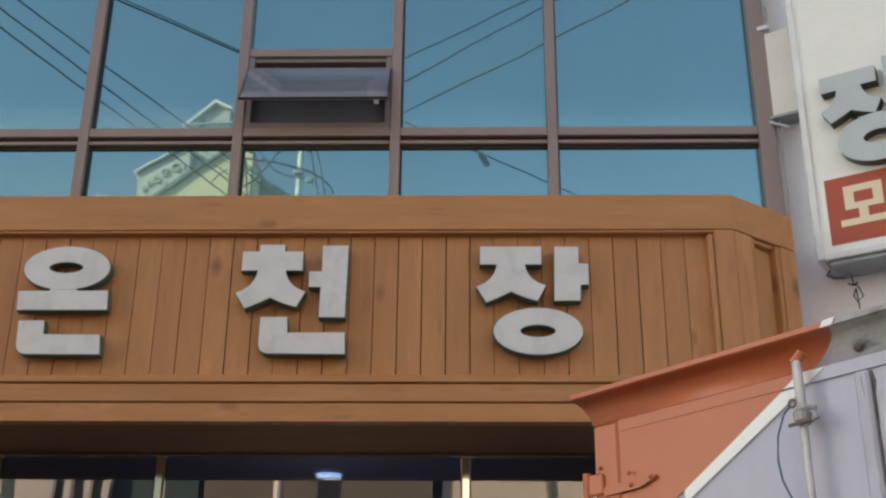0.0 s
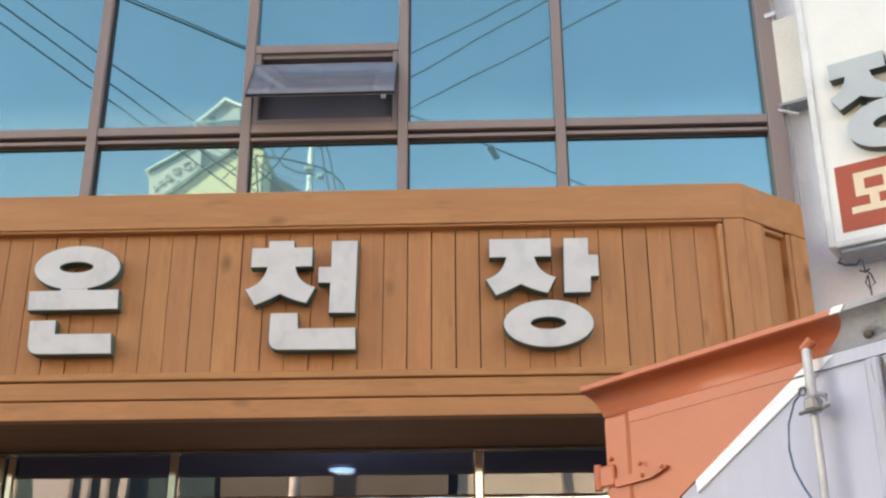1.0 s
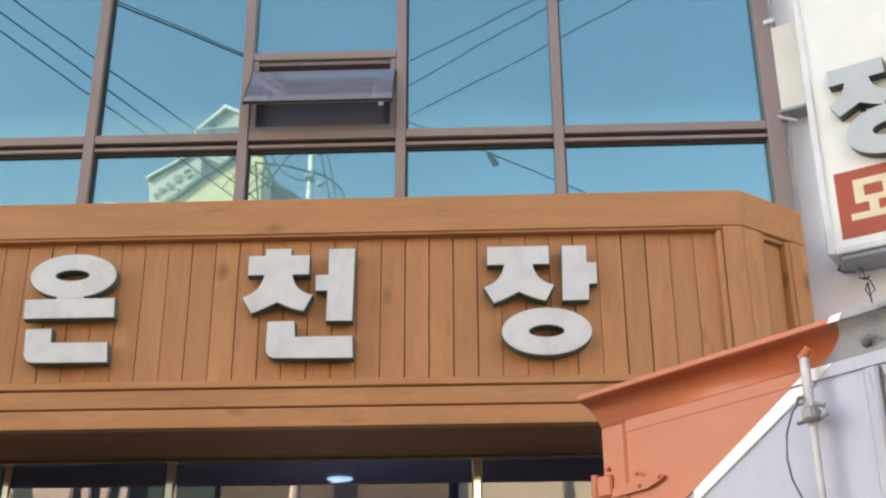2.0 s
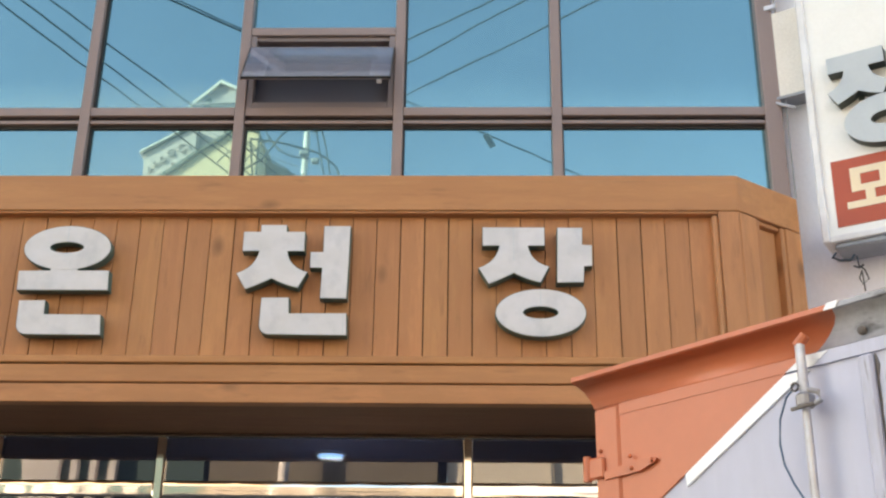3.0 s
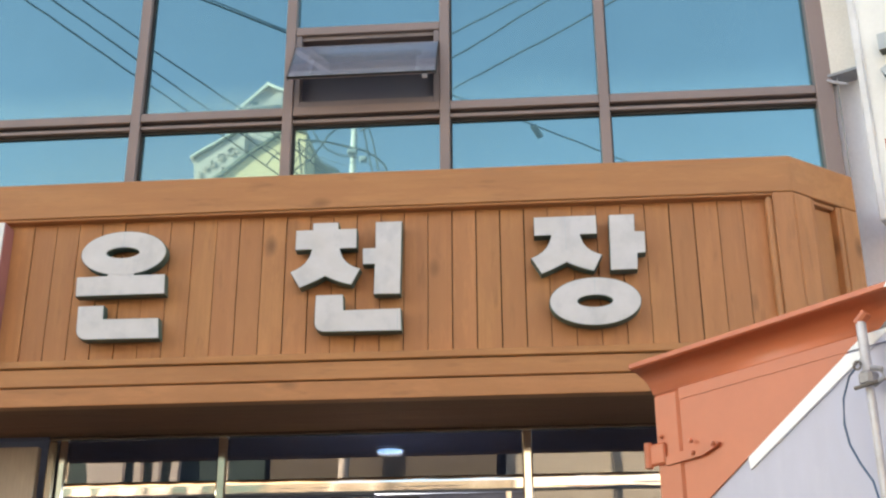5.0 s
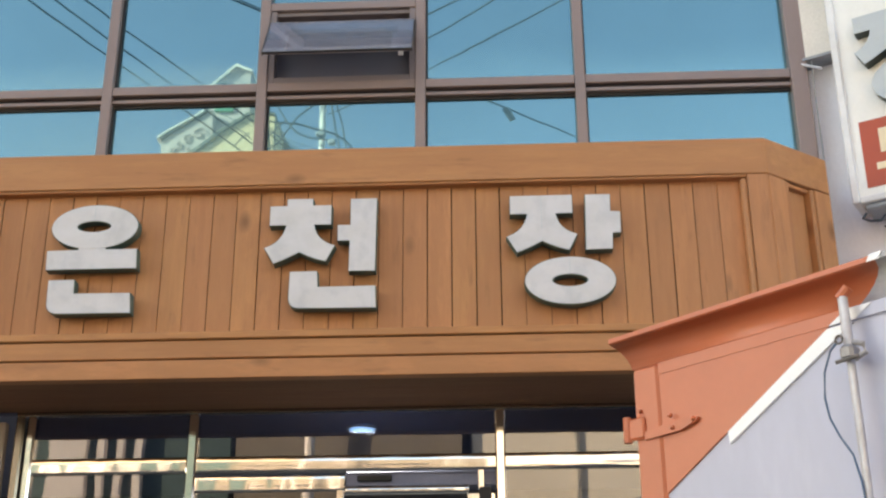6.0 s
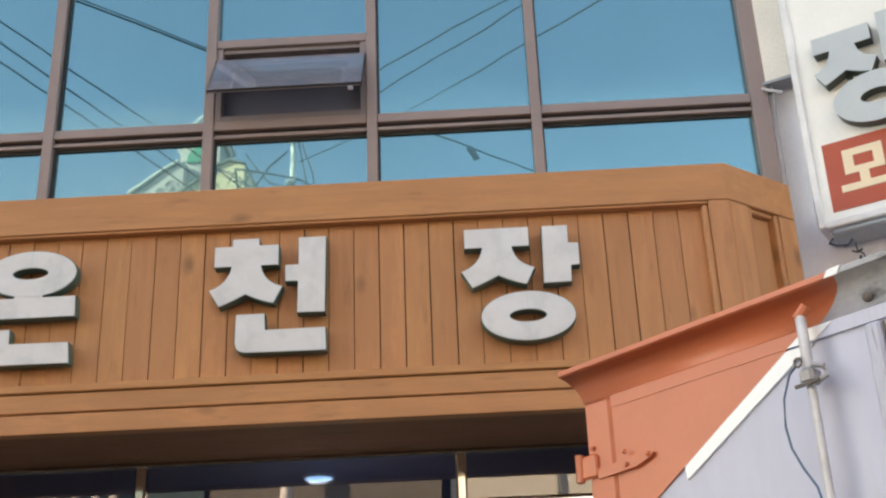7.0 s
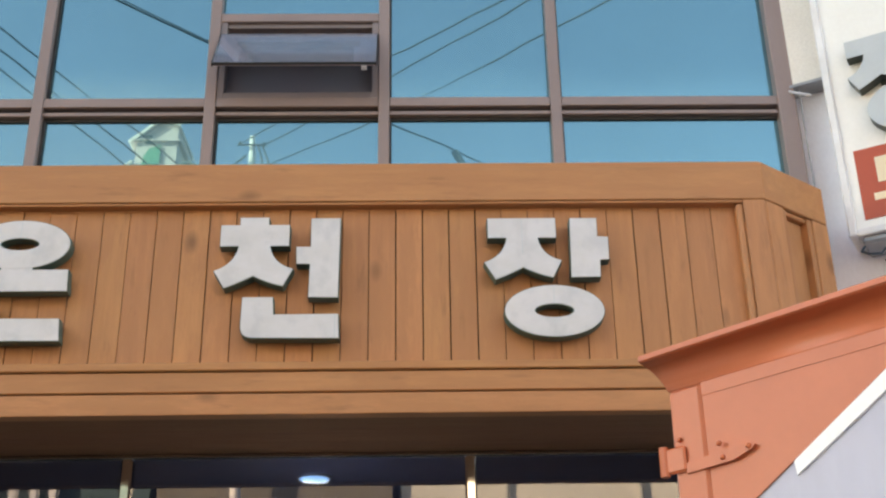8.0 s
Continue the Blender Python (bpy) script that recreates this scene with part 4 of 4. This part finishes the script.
for s in (0.75, TL + 1.2):
    for y in (0.22, TW - 0.22):
        bm = bmesh.new()
        bmesh.ops.create_cone(bm, cap_ends=True, segments=28, radius1=0.33, radius2=0.33, depth=0.2)
        bmesh.ops.bevel(bm, geom=[e for e in bm.edges if len(e.link_faces) == 2 and abs(e.calc_face_angle()) > 1], offset=0.03, segments=2, affect="EDGES")
        bmesh.ops.rotate(bm, verts=bm.verts, matrix=Matrix.Rotation(radians(90), 3, "X"))
        bmesh.ops.translate(bm, verts=bm.verts, vec=(s, y, 0.33))
        wheel = in_truck("wheel", bm, BLACK, "black tyre")
        bm = bmesh.new()
        bmesh.ops.create_cone(bm, cap_ends=True, segments=20, radius1=0.18, radius2=0.16, depth=0.215)
        bmesh.ops.rotate(bm, verts=bm.verts, matrix=Matrix.Rotation(radians(90), 3, "X"))
        bmesh.ops.translate(bm, verts=bm.verts, vec=(s, y, 0.33))
        in_truck("rim", bm, GALV, "", wheel)

# ---- across the street (seen mirrored in the panes) ----
def house(name, label, x0, x1, y0, y1, h, wall_mat, floors, cols, roof=None, parapet=0.4, glazed=99):
    """A block facing the motel, with windows on its front and a coping."""
    ob = empty(name, pose((x0 + x1) / 2, (y0 + y1) / 2, 0))
    tagged(ob, label, "building")
    inv = Matrix.Translation((-(x0 + x1) / 2, -(y0 + y1) / 2, 0))

    def put(n, bm, m, parent=None):
        bmesh.ops.transform(bm, matrix=inv, verts=bm.verts)
        return part(n, bm, m, parent or ob)
    put("wall", box(x0, x1, y0, y1, 0, h), wall_mat)
    put("roof", box(x0 - 0.12, x1 + 0.12, y0 - 0.12, y1 + 0.12, h, h + parapet, 0.03), roof or wall_mat)
    fh, cw = h / floors, (x1 - x0) / cols
    for i in range(min(floors, glazed)):
        for j in range(cols):
            wx0, wx1 = x0 + cw * (j + 0.2), x0 + cw * (j + 0.8)
            wz0, wz1 = fh * (i + 0.32), fh * (i + 0.82)
            w = put("window", box(wx0, wx1, y1 - 0.02, y1 + 0.05, wz0, wz1, 0.01), WHITE_WALL)
            put("pane", box(wx0 + 0.06, wx1 - 0.06, y1 + 0.05, y1 + 0.06, wz0 + 0.06, wz1 - 0.06), FAR_GLASS, w)
            put("window_sill", box(wx0 - 0.05, wx1 + 0.05, y1, y1 + 0.12, wz0 - 0.08, wz0 - 0.01), WHITE_WALL, w)
    return ob, put


apt, put = house("apartment_building", "sunlit cream apartment house with a pitched roof", -13.0, -5.71, -23.0, -16.9, 14.85, CREAM_WALL, 5, 5, CREAM_WALL, 0.05)
put("gable_wall", prism([(-8.6, 14.9), (-5.71, 14.9), (-5.71, 16.62), (-6.12, 16.78), (-6.45, 16.66)], -22.5, -16.95), CREAM_WALL)
put("roof_trim", prism([(-8.74, 14.95), (-8.68, 14.88), (-6.46, 16.66), (-6.12, 16.79), (-5.68, 16.63), (-5.66, 16.68), (-6.12, 16.86), (-6.5, 16.73)], -22.6, -16.85), GREY_WALL)
put("rear_gable", prism([(-8.95, 15.0), (-7.58, 15.0), (-7.58, 17.25), (-7.72, 17.22), (-8.95, 16.32)], -20.0, -17.6), WHITE_WALL)
put("roof_trim", prism([(-9.05, 16.27), (-7.72, 17.22), (-7.72, 17.29), (-9.05, 16.33)], -20.1, -17.5), PALE_PAINT)
put("roof_trim", prism([(-8.94, 16.26), (-7.72, 17.15), (-7.72, 17.19), (-8.94, 16.30)], -17.62, -17.55), GREY_WALL)
# rear face darkened by its grey colour to read as shaded
put("rear_wall", box(-7.1, -5.95, -20.5, -18.3, 14.9, 17.38, 0.02), GREY_WALL)
put("rear_ledge", box(-10.2, -8.96, -20.0, -17.8, 15.0, 15.75, 0.02), WHITE_WALL)
put("rear_chimney", box(-7.0, -6.72, -18.6, -18.25, 17.38, 17.62, 0.02), PALE_PAINT)
# stands in for the house's shaded side wall, shade put into the grey
put("side_wing", prism([(-5.70, 14.9), (-4.05, 14.9), (-4.05, 15.55), (-5.70, 16.55)], -22.0, -18.4), GREY_WALL)
for k, (ox, oz, r) in enumerate(((-7.93, 16.45, 0.20), (-8.22, 16.30, 0.13), (-8.40, 16.12, 0.11), (-8.60, 16.02, 0.10), (-8.15, 15.98, 0.12), (-8.78, 15.86, 0.08))):
    curl = [(ox + r * (1 - i / 15) * math.cos(0.9 * k + i * 0.62), -17.57, oz + r * (1 - i / 15) * math.sin(0.9 * k + i * 0.62)) for i in range(13)]
    put("ornament", tube(curl, 0.028, 6), WHITE_WALL)
for x0, z0, x1, z1 in ((-6.05, 15.45, -5.30, 16.32), (-6.10, 16.30, -5.60, 15.95), (-6.75, 16.15, -6.25, 15.75), (-6.70, 15.55, -6.30, 15.95),
                       (-6.35, 16.45, -6.15, 16.15), (-6.05, 15.90, -5.85, 16.22), (-5.55, 16.25, -5.20, 15.55)):
    put("railing_bar", tube([(x0, -16.6, z0), ((x0 + x1) / 2, -16.56, (z0 + z1) / 2 + 0.02), (x1, -16.6, z1)], 0.02, 5), RUST)
put("railing_post", tube([(-5.62, -16.7, 14.9), (-5.62, -16.7, 16.5)], 0.03, 6), GREY_WALL)
pent, put = house("stair_tower", "white stair tower with a pitched roof and a green panel", -7.8, -6.68, -20.0, -18.0, 18.1, WHITE_WALL, 9, 1, WHITE_WALL, 0.02, 3)
put("gable_wall", prism([(-7.8, 18.13), (-6.68, 18.13), (-6.68, 18.62), (-7.12, 18.80)], -19.9, -18.02), WHITE_WALL)
put("roof_trim", prism([(-7.95, 18.02), (-7.12, 18.80), (-6.62, 18.60), (-6.62, 18.68), (-7.12, 18.90), (-8.0, 18.08)], -20.05, -17.88), PALE_PAINT)
put("opening", box(-7.58, -7.38, -18.04, -17.97, 18.02, 18.32, 0.01), TEAL_WALL)
put("green_panel", prism([(-7.62, 17.38), (-7.12, 17.38), (-7.12, 17.95), (-7.42, 17.85), (-7.58, 17.62)], -18.0, -17.93), GREEN_WALL)

house("shop_house", "two-storey tan clad shop house opposite", -0.4, 8.2, -20.0, -12.6, 9.6, TAN_WALL, 3, 3, None, 0.4, 1)
house("shop_house", "brown clad shop house opposite", -5.2, -0.6, -20.0, -12.4, 8.0, BROWN_WALL, 3, 2, None, 0.4, 2)
house("shop_house", "dark teal shop house opposite with pale pilasters", -15.5, -5.4, -16.6, -12.7, 8.2, TEAL_WALL, 3, 4, None, 0.4, 1)
house("shop_house", "grey concrete shop house down the street", 8.6, 21.0, -20.0, -12.2, 8.2, CONCRETE, 2, 4)
for x0, x1 in ((-9.15, -8.34), (-8.11, -7.97), (-7.71, -7.57), (-7.32, -7.17)):
    ob = part("pilaster", box(x0, x1, -12.7, -12.5, 0, 8.1, 0.01), PALE_PAINT)
    tagged(ob, "pale painted pilaster on the dark shop front", "pilaster", "pilasters")
for x in (1.67, 4.3, 6.6):
    ob = part("drain_pipe", tube([(x, -12.54, 0), (x, -12.54, 9.5)], 0.035, 8), CONCRETE)
    tagged(ob, "grey drain pipe on the tan clad wall", "pipe", "drain pipes")

awn = part("awning", prism([(-1.6, 0.0), (2.4, 0.55), (2.4, -2.4), (-1.2, -2.4), (-1.2, -0.35)], -0.35, 0.35), TRUCK_BLUE)
awn.location = (3.6, -12.25, 5.35)
tagged(awn, "dark blue slanted awning on the tan house", "awning")

# utility pole and overhead lines
PX, PY, PH = -3.62, -11.95, 14.75
pole = empty("utility_pole", pose(PX, PY, 0))
tagged(pole, "pale concrete utility pole with crossarms and a transformer", "utility pole")
bm = bmesh.new()
bmesh.ops.create_cone(bm, cap_ends=True, segments=16, radius1=0.15, radius2=0.062, depth=PH)
bmesh.ops.translate(bm, verts=bm.verts, vec=(0, 0, PH / 2))
part("shaft", bm, PALE_PAINT, pole)
for z, w in ((14.45, 0.30),):
    part("crossarm", box(-w, w, 0.09, 0.13, z, z + 0.035, 0.006), BLACK, pole)
    for s in (-0.85, 0.85):
        bm = bmesh.new()
        bmesh.ops.create_cone(bm, cap_ends=True, segments=10, radius1=0.03, radius2=0.02, depth=0.09)
        bmesh.ops.translate(bm, verts=bm.verts, vec=(s * w, 0.11, z + 0.075))
        part("insulator", bm, BLACK, pole)
part("junction_box", box(-0.12, 0.10, 0.07, 0.22, 13.34, 13.46, 0.03), EDGE_GREY, pole)
part("junction_box", box(0.16, 0.34, 0.10, 0.22, 13.12, 13.26, 0.03), EDGE_GREY, pole)
# cable bundles that meet at the pole
for pts, r in (([(-2.1, -4.9, 15.0), (-1.2, 0.1, 13.80), (-0.5, 0.16, 13.64), (0.08, 0.16, 13.48), (0.27, 0.16, 13.40), (0.55, 0.16, 13.2), (0.73, 0.16, 13.02), (1.1, 0.16, 12.2)], 0.026),
               ([(-1.75, 0.1, 12.7), (-1.12, 0.12, 13.10), (-0.89, 0.14, 13.21), (-0.66, 0.15, 13.55), (-0.5, 0.15, 13.83), (-0.1, 0.12, 14.2)], 0.022),
               ([(-1.0, 0.1, 14.2), (-0.73, 0.14, 13.74), (-0.5, 0.16, 13.42), (-0.27, 0.17, 13.30), (0.0, 0.17, 13.27), (0.25, 0.17, 13.2)], 0.018),
               ([(-1.6, 0.05, 13.9), (-1.15, 0.1, 13.55), (-0.8, 0.12, 13.3), (-0.35, 0.14, 13.0), (0.0, 0.1, 12.6)], 0.014)):
    part("cable_bundle", tube(pts, r, 6), CABLE, pole)
part("service_cable", tube([(0.14, 0.13, 14.45), (0.30, 0.2, 13.55), (0.46, 0.2, 12.9), (0.8, 0.2, 11.0)], 0.02, 6), BLACK, pole)
part("service_cable", tube([(0.2, 0.13, 14.5), (0.46, 0.2, 13.6), (0.60, 0.25, 12.9), (1.05, 0.25, 11.2)], 0.02, 6), BLACK, pole)
bm = bmesh.new()
bmesh.ops.create_cone(bm, cap_ends=True, segments=20, radius1=0.26, radius2=0.26, depth=0.8)
bmesh.ops.translate(bm, verts=bm.verts, vec=(-0.42, 0.05, 11.6))
part("transformer", bm, GREY_METAL, pole)


def line(pts, r=0.016, material=BLACK, label="black overhead cable strung across the street"):
    """An overhead cable through the given points, with a slight sag in each span."""
    out = []
    for a, c in zip(pts, pts[1:]):
        a, c = Vector(a), Vector(c)
        out += [a.lerp(c, t) - Vector((0, 0, 0.006 * (c - a).length * 4 * t * (1 - t))) for t in (i / 10 for i in range(10))]
    out.append(Vector(pts[-1]))
    o = sum(out, Vector()) / len(out)
    ob = part("overhead_cable", tube([p - o for p in out], r, 6), material)
    ob.location = o
    return tagged(ob, label, "cable", "overhead cables")


# high lines from the pole to the neighbour's wall and to the wall down the street
line([(PX - 0.25, PY + 0.11, 14.5), (-1.19, -8.21, 14.0), (1.45, -6.01, 14.0), (8.95, 1.62, 14.05)], 0.014)
line([(PX + 0.25, PY + 0.11, 14.5), (-1.21, -9.03, 14.0), (1.9, -5.99, 14.0), (9.0, 1.60, 13.9)], 0.014)
line([(PX + 0.14, PY + 0.13, 13.9), (-1.27, -10.1, 13.88), (3.36, -6.06, 14.09), (9.05, 1.58, 14.1)], 0.014)
# service lines from the tan house to the motel's upper wall
line([(-0.14, -12.59, 9.93), (-3.96, -3.6, 10.02), (-5.32, -0.41, 9.98), (-7.9, 5.64, 9.95)], 0.011)
line([(-0.08, -12.59, 9.4), (-4.11, -2.71, 9.5), (-5.33, 0.25, 9.5), (-7.55, 5.64, 9.5)], 0.011)
line([(-0.34, -12.59, 9.4), (-4.43, -2.66, 9.49), (-5.58, 0.08, 9.51), (-7.91, 5.64, 9.5)], 0.011)
line([(PX, PY + 0.1, 11.2), (-6.6, -12.66, 8.4)], 0.012)
line([(PX, PY + 0.1, 12.4), (-5.7, -16.9, 14.2)], 0.012)
line([(PX, PY + 0.1, 12.9), (-7.4, -16.9, 13.6)], 0.012)
for a, c in (((-5.7, -16.88, 16.45), (-2.9, -12.0, 13.0)), ((-7.4, -17.5, 17.1), (-3.75, -11.9, 13.1))):
    line([a, c], 0.009, CABLE, "dark service cable from the house to the pole")
line([(PX + 0.05, PY + 0.1, 12.5), (2.6, -12.6, 8.5)], 0.012)
# low communication cable with a splice closure
line([(-4.68, 5.64, 7.0), (-2.6, 3.77, 7.0), (0.18, 1.27, 7.0), (15.0, -12.2, 7.2)], 0.008)
line([(-4.78, 5.64, 7.05), (-2.62, 3.73, 7.06), (0.18, 1.24, 7.02), (14.6, -12.2, 7.3)], 0.005)
bm = tube([(0.27, 1.19, 6.995), (0.275, 1.185, 6.985), (0.34, 1.14, 6.89), (0.345, 1.135, 6.88)], 0.034, 12)
bmesh.ops.translate(bm, verts=bm.verts, vec=(-0.3, -1.16, -6.95))
ob = part("splice_closure", bm, CONCRETE)
ob.location = (0.3, 1.16, 6.95)
tagged(ob, "small grey splice closure hanging on the cable", "cable box")
